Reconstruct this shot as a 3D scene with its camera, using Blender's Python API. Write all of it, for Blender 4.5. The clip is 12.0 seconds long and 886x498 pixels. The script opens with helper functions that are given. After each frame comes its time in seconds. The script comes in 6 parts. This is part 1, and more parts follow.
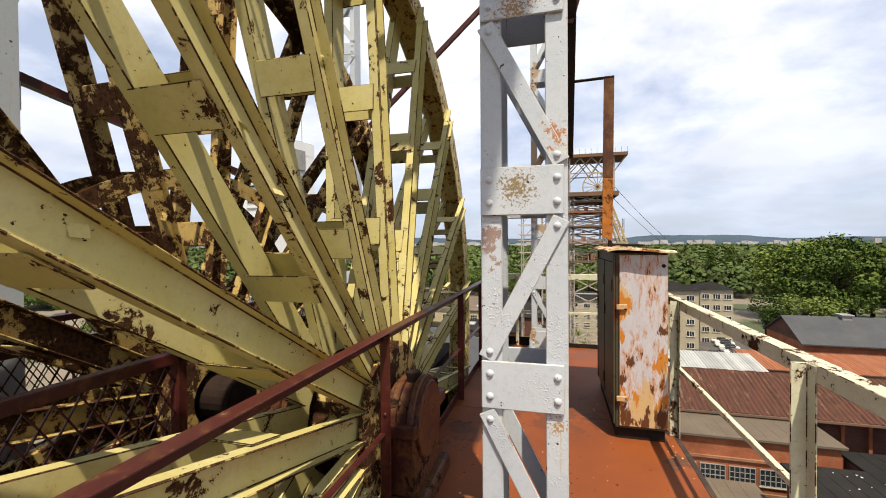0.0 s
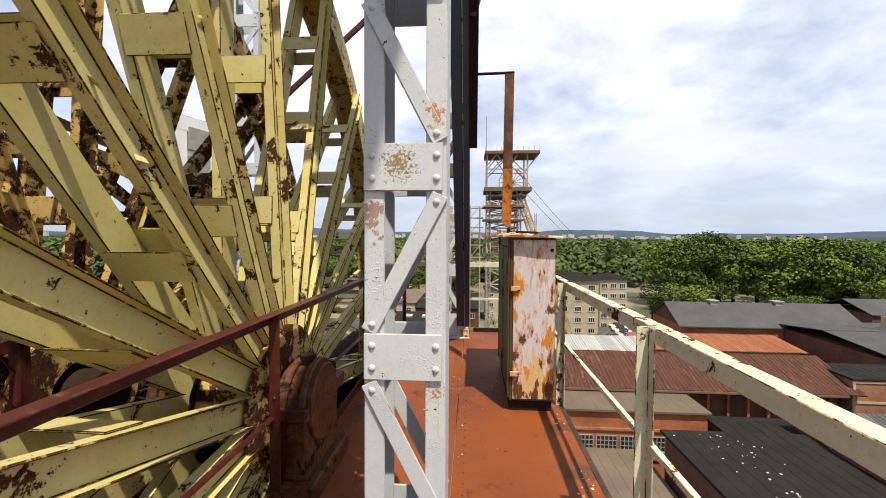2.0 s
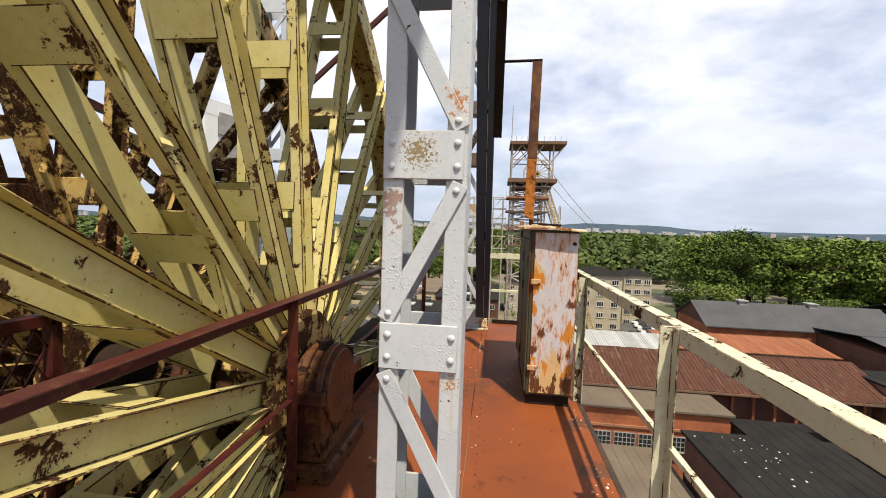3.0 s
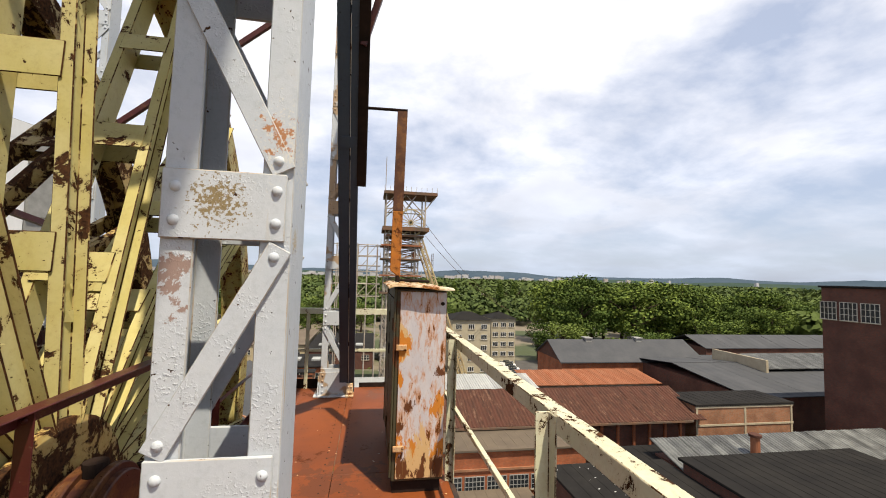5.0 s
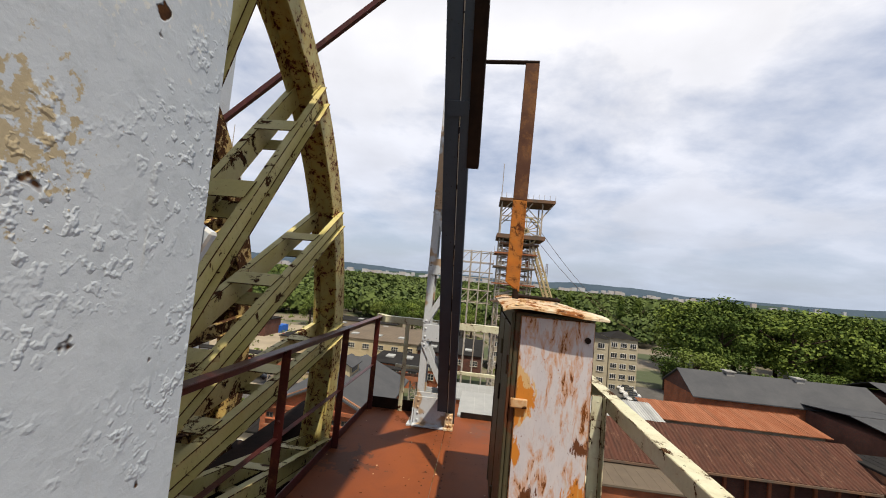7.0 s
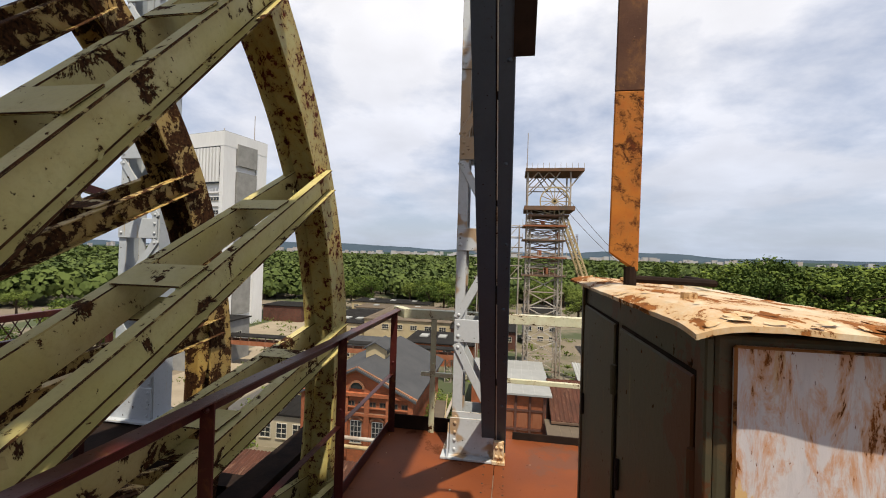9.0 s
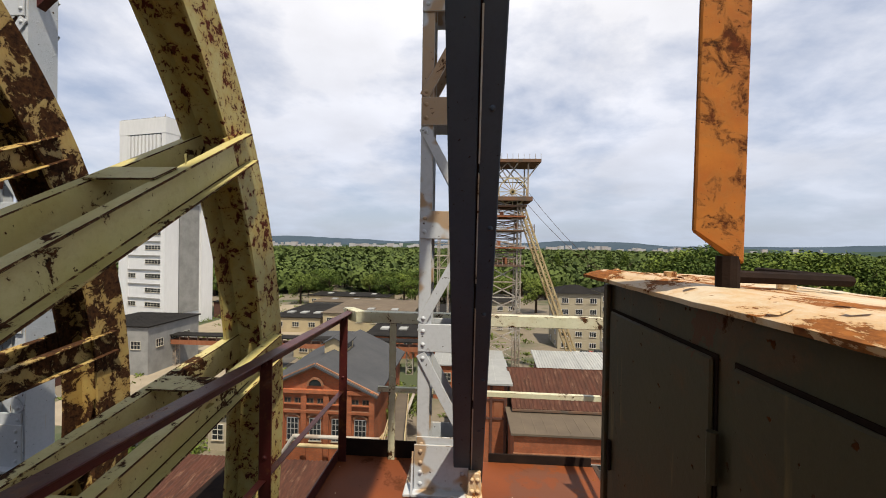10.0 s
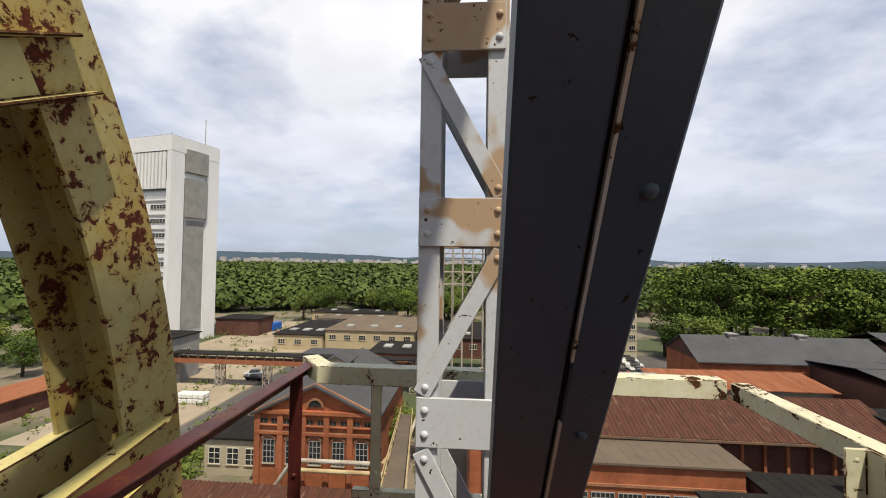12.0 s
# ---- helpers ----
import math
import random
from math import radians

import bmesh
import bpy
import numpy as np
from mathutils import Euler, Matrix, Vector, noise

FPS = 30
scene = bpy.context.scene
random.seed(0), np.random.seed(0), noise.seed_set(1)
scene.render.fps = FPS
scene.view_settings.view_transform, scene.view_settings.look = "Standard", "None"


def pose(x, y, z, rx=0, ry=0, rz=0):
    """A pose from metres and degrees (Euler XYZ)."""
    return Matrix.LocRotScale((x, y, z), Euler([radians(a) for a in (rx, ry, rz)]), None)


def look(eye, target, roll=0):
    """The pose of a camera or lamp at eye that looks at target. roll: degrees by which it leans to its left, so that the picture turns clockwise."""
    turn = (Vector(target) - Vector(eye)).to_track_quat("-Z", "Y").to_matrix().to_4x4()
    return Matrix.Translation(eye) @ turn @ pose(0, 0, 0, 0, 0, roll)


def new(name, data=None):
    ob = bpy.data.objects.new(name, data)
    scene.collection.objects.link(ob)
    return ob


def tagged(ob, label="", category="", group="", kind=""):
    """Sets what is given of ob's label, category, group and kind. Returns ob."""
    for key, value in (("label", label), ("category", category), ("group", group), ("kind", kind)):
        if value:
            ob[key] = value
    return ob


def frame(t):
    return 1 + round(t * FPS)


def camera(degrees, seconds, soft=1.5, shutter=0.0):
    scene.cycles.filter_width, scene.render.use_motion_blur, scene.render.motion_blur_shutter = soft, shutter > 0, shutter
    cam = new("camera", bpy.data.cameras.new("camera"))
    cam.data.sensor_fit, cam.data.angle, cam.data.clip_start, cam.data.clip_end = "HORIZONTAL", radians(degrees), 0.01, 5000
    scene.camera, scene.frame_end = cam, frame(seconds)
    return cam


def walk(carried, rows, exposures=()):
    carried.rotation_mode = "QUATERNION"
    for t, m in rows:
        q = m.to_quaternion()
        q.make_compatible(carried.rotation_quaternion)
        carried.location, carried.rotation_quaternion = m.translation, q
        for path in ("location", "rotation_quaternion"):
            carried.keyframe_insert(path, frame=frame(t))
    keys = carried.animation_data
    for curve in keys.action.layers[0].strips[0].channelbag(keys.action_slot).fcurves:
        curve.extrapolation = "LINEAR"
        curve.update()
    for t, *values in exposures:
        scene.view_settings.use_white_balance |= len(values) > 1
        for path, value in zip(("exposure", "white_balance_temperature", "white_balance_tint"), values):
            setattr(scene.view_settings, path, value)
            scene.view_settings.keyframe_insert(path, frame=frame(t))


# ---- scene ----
cam = camera(93.6, 12.0, soft=1.0)
PATH = [
    (0, (-0.06, 0.346, 1.512), (-0.578, 2.278, 1.486), -0.4),
    (0.5, (-0.012, 0.37, 1.44), (-0.328, 2.332, 1.221), -1.7),
    (1, (0.011, 0.365, 1.422), (-0.329, 2.33, 1.265), -0.9),
    (1.5, (0.032, 0.353, 1.442), (-0.254, 2.332, 1.393), 0.3),
    (2, (0.084, 0.337, 1.448), (-0.059, 2.33, 1.384), 0.3),
    (2.5, (0.089, 0.347, 1.444), (-0.078, 2.336, 1.326), 2.0),
    (2.7, (0.085, 0.355, 1.446), (-0.167, 2.336, 1.329), 1.9),
    (4.3, (0.186, 0.458, 1.454), (0.207, 2.455, 1.355), 2.2),
    (4.5, (0.186, 0.546, 1.458), (0.301, 2.541, 1.375), 2.3),
    (5, (0.193, 0.743, 1.538), (0.533, 2.71, 1.667), 1.6),
    (5.5, (0.225, 0.976, 1.506), (0.414, 2.964, 1.615), 1.0),
    (6, (0.26, 1.311, 1.484), (-0.014, 3.292, 1.444), 1.0),
    (6.5, (0.238, 1.534, 1.518), (-0.03, 3.515, 1.563), 5.0),
    (6.7, (0.22, 1.615, 1.551), (0.031, 3.601, 1.683), 5.6),
    (8.3, (0.217, 2.547, 1.583), (-0.218, 4.495, 1.713), 1.1),
    (8.5, (0.162, 2.685, 1.565), (-0.347, 4.618, 1.624), 1.9),
    (9, (0.05, 3.002, 1.556), (-0.275, 4.975, 1.577), 1.7),
    (9.5, (-0.045, 3.356, 1.54), (-0.336, 5.334, 1.47), 1.0),
    (10, (-0.051, 3.62, 1.541), (-0.183, 5.615, 1.525), 0.9),
    (10.5, (-0.047, 3.905, 1.542), (0.065, 5.901, 1.531), 2.0),
    (11, (-0.078, 4.167, 1.531), (0.073, 6.161, 1.587), -1.0),
    (11.5, (-0.104, 4.485, 1.535), (-0.15, 6.484, 1.514), -2.4),
    (12, (-0.17, 4.731, 1.529), (-0.322, 6.724, 1.59), 0.8),
]
walk(cam, [(t, look(eye, target, roll)) for t, eye, target, roll in PATH],
     exposures=[(0.0, 0.51, 6850, 11), (2.7, 0.49, 6850, 11), (4.5, 0.41, 6900, 11), (5.2, 0.41, 6900, 11), (6.0, 0.17, 6800, 11), (8.5, 0.18, 6850, 11), (12.0, 0.18, 6850, 11)])

# ---- world, sun ----
SUN_DIR = Vector((0.215, -0.43, 1.0)).normalized()
world = bpy.data.worlds.new("sky_world")
scene.world = world
world.use_nodes = True
wt = world.node_tree
wt.nodes.clear()
w_out = wt.nodes.new("ShaderNodeOutputWorld")
w_bg = wt.nodes.new("ShaderNodeBackground")
w_sky = wt.nodes.new("ShaderNodeTexSky")
w_sky.sky_type = "NISHITA"
w_sky.sun_disc = False
w_sky.sun_elevation = math.asin(SUN_DIR.z)
w_sky.sun_rotation = math.atan2(SUN_DIR.x, SUN_DIR.y)
w_sky.air_density, w_sky.dust_density = 1.0, 1.2
w_tc = wt.nodes.new("ShaderNodeTexCoord")
w_sep = wt.nodes.new("ShaderNodeSeparateXYZ")
wt.links.new(w_tc.outputs["Generated"], w_sep.inputs[0])
# flattened cloud layer: direction divided by its height
w_add = wt.nodes.new("ShaderNodeMath"); w_add.operation = "ADD"; w_add.inputs[1].default_value = 0.26
wt.links.new(w_sep.outputs["Z"], w_add.inputs[0])
w_max = wt.nodes.new("ShaderNodeMath"); w_max.operation = "MAXIMUM"; w_max.inputs[1].default_value = 0.05
wt.links.new(w_add.outputs[0], w_max.inputs[0])
w_div = wt.nodes.new("ShaderNodeVectorMath"); w_div.operation = "DIVIDE"
w_cmb = wt.nodes.new("ShaderNodeCombineXYZ")
for k in range(3):
    wt.links.new(w_max.outputs[0], w_cmb.inputs[k])
wt.links.new(w_tc.outputs["Generated"], w_div.inputs[0])
wt.links.new(w_cmb.outputs[0], w_div.inputs[1])
w_n = wt.nodes.new("ShaderNodeTexNoise")
w_n.inputs["Scale"].default_value = 1.5
w_n.inputs["Detail"].default_value = 9
w_n.inputs["Roughness"].default_value = 0.56
w_n.inputs["Distortion"].default_value = 0.12
wt.links.new(w_div.outputs[0], w_n.inputs["Vector"])
w_ramp = wt.nodes.new("ShaderNodeValToRGB")
w_ramp.color_ramp.elements[0].position, w_ramp.color_ramp.elements[1].position = 0.36, 0.56
w_ramp.color_ramp.elements[0].color, w_ramp.color_ramp.elements[1].color = (0.10, 0.10, 0.10, 1), (1, 1, 1, 1)
wt.links.new(w_n.outputs["Fac"], w_ramp.inputs["Fac"])
# cloud colour: grey-blue towards the horizon, white above
w_cr = wt.nodes.new("ShaderNodeValToRGB")
e = w_cr.color_ramp.elements
e[0].position, e[0].color = 0.0, (5.0, 5.9, 7.4, 1)
e[1].position, e[1].color = 0.52, (10.0, 10.3, 11.1, 1)
m_ = w_cr.color_ramp.elements.new(0.22); m_.color = (7.9, 8.5, 9.9, 1)
m_ = w_cr.color_ramp.elements.new(0.76); m_.color = (3.3, 3.7, 4.6, 1)
wt.links.new(w_sep.outputs["Z"], w_cr.inputs["Fac"])
w_n2 = wt.nodes.new("ShaderNodeTexNoise")
w_n2.inputs["Scale"].default_value, w_n2.inputs["Detail"].default_value = 2.3, 7
wt.links.new(w_div.outputs[0], w_n2.inputs["Vector"])
w_r2 = wt.nodes.new("ShaderNodeMapRange")
w_r2.inputs["From Min"].default_value, w_r2.inputs["From Max"].default_value = 0.3, 0.7
w_r2.inputs["To Min"].default_value, w_r2.inputs["To Max"].default_value = 0.90, 1.12
wt.links.new(w_n2.outputs["Fac"], w_r2.inputs["Value"])
w_mul = wt.nodes.new("ShaderNodeVectorMath"); w_mul.operation = "MULTIPLY"
wt.links.new(w_cr.outputs["Color"], w_mul.inputs[0])
wt.links.new(w_r2.outputs[0], w_mul.inputs[1])
w_mix = wt.nodes.new("ShaderNodeMix"); w_mix.data_type = "RGBA"
wt.links.new(w_ramp.outputs["Color"], w_mix.inputs[0])
w_gap = wt.nodes.new("ShaderNodeMix"); w_gap.data_type = "RGBA"
w_gap.inputs[0].default_value = 0.55
w_gap.inputs[7].default_value = (5.6, 6.7, 9.2, 1)
wt.links.new(w_sky.outputs["Color"], w_gap.inputs[6])
wt.links.new(w_gap.outputs[2], w_mix.inputs[6])
wt.links.new(w_mul.outputs[0], w_mix.inputs[7])
wt.links.new(w_mix.outputs[2], w_bg.inputs["Color"])
w_bg.inputs["Strength"].default_value = 0.085
wt.links.new(w_bg.outputs[0], w_out.inputs[0])

sun_data = bpy.data.lights.new("sun", "SUN")
sun_data.energy, sun_data.angle, sun_data.color = 5.0, radians(0.6), (1.0, 0.925, 0.77)
sun = new("sun", sun_data)
sun.matrix_world = look(Vector((20, -20, 40)), Vector((20, -20, 40)) - SUN_DIR)


# ---- materials ----
def nodes_of(name, rough=0.7, metal=0.0):
    m = bpy.data.materials.new(name)
    m.use_nodes = True
    nt = m.node_tree
    b = nt.nodes["Principled BSDF"]
    b.inputs["Roughness"].default_value = rough
    b.inputs["Metallic"].default_value = metal
    return m, nt, b


def coords(nt, scale=(1, 1, 1)):
    g = nt.nodes.new("ShaderNodeNewGeometry")
    mp = nt.nodes.new("ShaderNodeMapping")
    mp.inputs["Scale"].default_value = scale
    nt.links.new(g.outputs["Position"], mp.inputs["Vector"])
    return mp.outputs["Vector"]


def noise_of(nt, vec, scale, detail=6, rough=0.6, dist=0.0):
    n = nt.nodes.new("ShaderNodeTexNoise")
    n.inputs["Scale"].default_value, n.inputs["Detail"].default_value = scale, detail
    n.inputs["Roughness"].default_value, n.inputs["Distortion"].default_value = rough, dist
    nt.links.new(vec, n.inputs["Vector"])
    return n.outputs["Fac"]


def ramp(nt, fac, *stops):
    r = nt.nodes.new("ShaderNodeValToRGB")
    els = r.color_ramp.elements
    while len(els) < len(stops):
        els.new(0.5)
    for el, (p, c) in zip(els, stops):
        el.position = p
        el.color = (*c, 1) if isinstance(c, tuple) else (c, c, c, 1)
    nt.links.new(fac, r.inputs["Fac"])
    return r.outputs["Color"]


def mix(nt, fac, a, b, mode="MIX"):
    x = nt.nodes.new("ShaderNodeMix")
    x.data_type, x.blend_type = "RGBA", mode
    for sock, v in ((x.inputs[0], fac), (x.inputs[6], a), (x.inputs[7], b)):
        if isinstance(v, (int, float)):
            sock.default_value = v
        elif isinstance(v, tuple):
            sock.default_value = (*v, 1)
        else:
            nt.links.new(v, sock)
    return x.outputs[2]


def math_node(nt, op, a, b):
    x = nt.nodes.new("ShaderNodeMath")
    x.operation = op
    for sock, v in ((x.inputs[0], a), (x.inputs[1], b)):
        if isinstance(v, (int, float)):
            sock.default_value = v
        else:
            nt.links.new(v, sock)
    return x.outputs[0]


def bump(nt, b, height, strength=0.4, distance=0.004):
    n = nt.nodes.new("ShaderNodeBump")
    n.inputs["Strength"].default_value, n.inputs["Distance"].default_value = strength, distance
    nt.links.new(height, n.inputs["Height"])
    nt.links.new(n.outputs[0], b.inputs["Normal"])


def painted(name, paint, paint2, rust=(0.085, 0.038, 0.017), dark=(0.016, 0.010, 0.008), lo=0.56, hi=0.58, scale=7.0,
            stain=0.5, stain_col=(0.30, 0.13, 0.03), rough=0.5, stretch=(1, 1, 1), fine=45.0, depth=0.003, edge=(0.38, 0.62), spots=(), blister=0.0, streak=0.0):
    """Old paint that flakes off rusty steel: paint, chips with hard edges, rust stains round them."""
    m, nt, b = nodes_of(name, rough)
    v = coords(nt, stretch)
    big = noise_of(nt, v, scale * 0.35, 3)
    chips = noise_of(nt, v, scale, 10, 0.74, 0.4)
    grain = noise_of(nt, v, fine, 5, 0.7)
    # chips cluster where the slow noise is high
    amount = math_node(nt, "ADD", math_node(nt, "MULTIPLY", chips, 0.72), math_node(nt, "MULTIPLY", big, 0.30))
    mask = ramp(nt, amount, (lo, 0.0), (hi, 1.0))
    dots = noise_of(nt, v, scale * 7.0, 3, 0.55)
    mask = mix(nt, ramp(nt, dots, (0.69, 0.0), (0.72, 1.0)), mask, (1.0, 1.0, 1.0))
    halo = ramp(nt, amount, (lo - 0.09, 0.0), (lo + 0.01, 1.0))
    tone = mix(nt, ramp(nt, big, (edge[0], 0.0), (edge[1], 1.0)), paint, paint2)
    tone = mix(nt, math_node(nt, "MULTIPLY", ramp(nt, grain, (0.5, 0.0), (0.8, 1.0)), 0.35), tone, tuple(c * 0.55 for c in paint))
    tone = mix(nt, math_node(nt, "MULTIPLY", halo, stain), tone, stain_col)
    for sx, sy, sz, rad, hard, tint in spots:
        g = nt.nodes.new("ShaderNodeNewGeometry")
        dv = nt.nodes.new("ShaderNodeVectorMath")
        dv.operation = "DISTANCE"
        dv.inputs[1].default_value = (sx, sy, sz)
        nt.links.new(g.outputs["Position"], dv.inputs[0])
        near = math_node(nt, "ADD", math_node(nt, "MULTIPLY", dv.outputs["Value"], 1.0 / rad), math_node(nt, "MULTIPLY", math_node(nt, "SUBTRACT", noise_of(nt, v, max(5.0, 1.2 / rad), 8, 0.72, 0.3) if hard else noise_of(nt, v, 130.0, 3, 0.6), 0.5), 4.5 if hard else 7.0))
        tone = mix(nt, ramp(nt, near, (0.45, 1.0), (0.55 if hard else 0.9, 0.0)), tone, tint)
    if streak:
        runs = noise_of(nt, coords(nt, (1, 1, 0.06)), 26.0, 4, 0.6)
        runs = math_node(nt, "MULTIPLY", ramp(nt, runs, (0.62, 0.0), (0.72, 1.0)), ramp(nt, noise_of(nt, v, 3.5, 3), (0.48, 0.0), (0.60, streak)))
        tone = mix(nt, runs, tone, (0.42, 0.30, 0.11))
    rusty = mix(nt, ramp(nt, grain, (0.35, 0.0), (0.65, 1.0)), dark, rust)
    col = mix(nt, mask, tone, rusty)
    nt.links.new(col, b.inputs["Base Color"])
    rr = mix(nt, mask, (rough,) * 3, (0.95,) * 3)
    nt.links.new(rr, b.inputs["Roughness"])
    nt.links.new(mix(nt, mask, (0.28,) * 3, (0.04,) * 3), b.inputs["Specular IOR Level"])
    h = math_node(nt, "SUBTRACT", math_node(nt, "MULTIPLY", grain, 0.45), mask)
    if blister:
        lumps = ramp(nt, noise_of(nt, v, 120.0, 2, 0.5), (0.52, 0.0), (0.68, 1.0))
        where = ramp(nt, noise_of(nt, v, 6.5, 4, 0.6), (0.50, 0.05), (0.64, 1.0))
        h = math_node(nt, "ADD", h, math_node(nt, "MULTIPLY", math_node(nt, "MULTIPLY", lumps, where), blister))
    bump(nt, b, h, 0.55, depth)
    return m


def plain(name, c1, c2, scale=3.0, rough=0.8, metal=0.0, bump_s=0.3, fine=30.0, stretch=(1, 1, 1), rand=0.0, dist=0.01):
    """Two tones at two scales with a fine relief; rand varies whole objects."""
    m, nt, b = nodes_of(name, rough, metal)
    b.inputs["Specular IOR Level"].default_value = 0.5 if rough < 0.5 else 0.08
    v = coords(nt, stretch)
    a = noise_of(nt, v, scale, 6, 0.65)
    f = noise_of(nt, v, fine, 4, 0.7)
    col = mix(nt, ramp(nt, a, (0.35, 0.0), (0.65, 1.0)), c1, c2)
    col = mix(nt, math_node(nt, "MULTIPLY", f, 0.35), col, tuple(c * 0.5 for c in c1))
    if rand:
        oi = nt.nodes.new("ShaderNodeObjectInfo")
        col = mix(nt, math_node(nt, "MULTIPLY", oi.outputs["Random"], rand), col, tuple(c * 0.45 for c in c2))
    nt.links.new(col, b.inputs["Base Color"])
    bump(nt, b, f, bump_s, dist)
    return m


M_YELLOW = painted("yellow_flaking_paint", (0.43, 0.372, 0.140), (0.48, 0.430, 0.205), lo=0.577, hi=0.587, scale=7.0, stain=0.25, stain_col=(0.30, 0.20, 0.05))
M_YELLOW_OLD = painted("yellow_badly_flaked_paint", (0.42, 0.30, 0.10), (0.38, 0.32, 0.13), lo=0.485, hi=0.505, scale=9.0, stain=0.4, depth=0.006)
M_RIM = painted("yellow_rim_paint", (0.38, 0.335, 0.14), (0.36, 0.27, 0.075), rust=(0.12, 0.032, 0.02), dark=(0.05, 0.02, 0.015), lo=0.548, hi=0.558, scale=24.0, stain=0.2, depth=0.004)
M_GREY = painted("grey_white_paint", (0.40, 0.44, 0.49), (0.46, 0.49, 0.53), lo=0.70, hi=0.71, scale=5.0, stain=0.22, stain_col=(0.40, 0.29, 0.16), depth=0.003, blister=0.85, streak=1.0,
                 spots=((-0.045, 1.86, 1.90, 0.075, True, (0.36, 0.17, 0.08)), (-0.19, 1.85, 1.71, 0.050, False, (0.22, 0.165, 0.085)), (-0.29, 1.86, 1.50, 0.10, True, (0.27, 0.19, 0.165)), (-0.013, 1.93, 1.62, 0.03, False, (0.38, 0.31, 0.20)), (-0.013, 1.95, 1.86, 0.09, False, (0.52, 0.52, 0.50)), (-0.20, 1.85, 2.35, 0.06, False, (0.25, 0.15, 0.07)), (-0.05, 1.86, 0.86, 0.03, False, (0.34, 0.2, 0.08))))
M_GREY_B = painted("grey_paint_brown_patched", (0.46, 0.49, 0.53), (0.36, 0.255, 0.165), lo=0.66, hi=0.675, scale=6.0, stain=0.35, stain_col=(0.33, 0.17, 0.07), depth=0.0025, edge=(0.52, 0.55))
M_RED = painted("red_brown_paint", (0.062, 0.012, 0.011), (0.042, 0.010, 0.009), rust=(0.18, 0.10, 0.08), dark=(0.02, 0.009, 0.008), lo=0.62, hi=0.65, scale=14.0, stain=0.2, rough=0.4)
M_CREAM = painted("cream_rail_paint", (0.49, 0.495, 0.345), (0.55, 0.55, 0.42), lo=0.572, hi=0.586, scale=10.0, stain=0.25, depth=0.003)
RO, RD, RL = (0.46, 0.165, 0.022), (0.10, 0.034, 0.012), (0.50, 0.33, 0.16)
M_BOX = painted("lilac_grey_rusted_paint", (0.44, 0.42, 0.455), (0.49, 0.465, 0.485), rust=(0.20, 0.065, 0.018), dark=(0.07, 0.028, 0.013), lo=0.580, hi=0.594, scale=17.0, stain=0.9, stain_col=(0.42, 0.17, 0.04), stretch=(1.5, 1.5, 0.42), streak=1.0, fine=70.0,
                spots=((0.43, 3.75, 1.08, 0.17, True, RL), (0.42, 3.75, 1.02, 0.12, True, RO), (0.415, 3.75, 0.80, 0.08, True, RO), (0.76, 3.75, 0.62, 0.16, True, RO), (0.58, 3.75, 0.14, 0.34, True, RL), (0.42, 3.75, 0.32, 0.15, True, RO), (0.74, 3.75, 0.30, 0.10, True, RO),
                       (0.50, 3.75, 0.61, 0.06, True, RD), (0.72, 3.75, 0.84, 0.055, True, RD), (0.52, 3.75, 0.16, 0.17, True, RD), (0.70, 3.75, 0.20, 0.11, True, RD), (0.42, 3.75, 0.46, 0.06, True, RD)))
M_HINGE = painted("rusty_hinge_paint", (0.42, 0.20, 0.07), (0.50, 0.38, 0.24), lo=0.54, hi=0.56, scale=16.0, stain=0.6, stain_col=(0.40, 0.15, 0.03))
# khaki with rust spots; base colour darkened for the box's shaded side
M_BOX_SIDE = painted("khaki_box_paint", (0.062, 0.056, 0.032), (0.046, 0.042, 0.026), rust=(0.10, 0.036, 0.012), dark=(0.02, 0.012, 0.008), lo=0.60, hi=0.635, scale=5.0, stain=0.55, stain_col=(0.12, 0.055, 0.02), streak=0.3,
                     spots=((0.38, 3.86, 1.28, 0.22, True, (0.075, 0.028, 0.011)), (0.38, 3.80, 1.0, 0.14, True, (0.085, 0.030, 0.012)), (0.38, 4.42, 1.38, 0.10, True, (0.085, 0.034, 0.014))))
M_LID = painted("rusty_lid_paint", (0.60, 0.52, 0.39), (0.52, 0.40, 0.26), rust=(0.30, 0.115, 0.035), dark=(0.13, 0.05, 0.022), lo=0.535, hi=0.545, scale=6.0, stain=0.75, stain_col=(0.50, 0.27, 0.09), stretch=(1.6, 0.7, 1), depth=0.005)
M_DECK = painted("orange_red_deck_paint", (0.200, 0.050, 0.011), (0.145, 0.037, 0.011), rust=(0.10, 0.032, 0.014), dark=(0.04, 0.018, 0.010), lo=0.585, hi=0.66, scale=3.0, stain=0.6, stain_col=(0.15, 0.040, 0.013), rough=0.62, depth=0.002,
                 spots=((-0.03, 4.1, 0.0, 0.5, True, (0.12, 0.035, 0.013)), (0.74, 2.9, 0.0, 0.20, True, (0.10, 0.035, 0.016)), (0.75, 3.5, 0.0, 0.16, True, (0.09, 0.035, 0.018)), (-0.80, 3.6, 0.0, 0.30, True, (0.09, 0.03, 0.014)), (-0.80, 5.2, 0.0, 0.35, True, (0.09, 0.03, 0.014)), (0.5, 6.3, 0.0, 0.4, True, (0.13, 0.045, 0.022))))
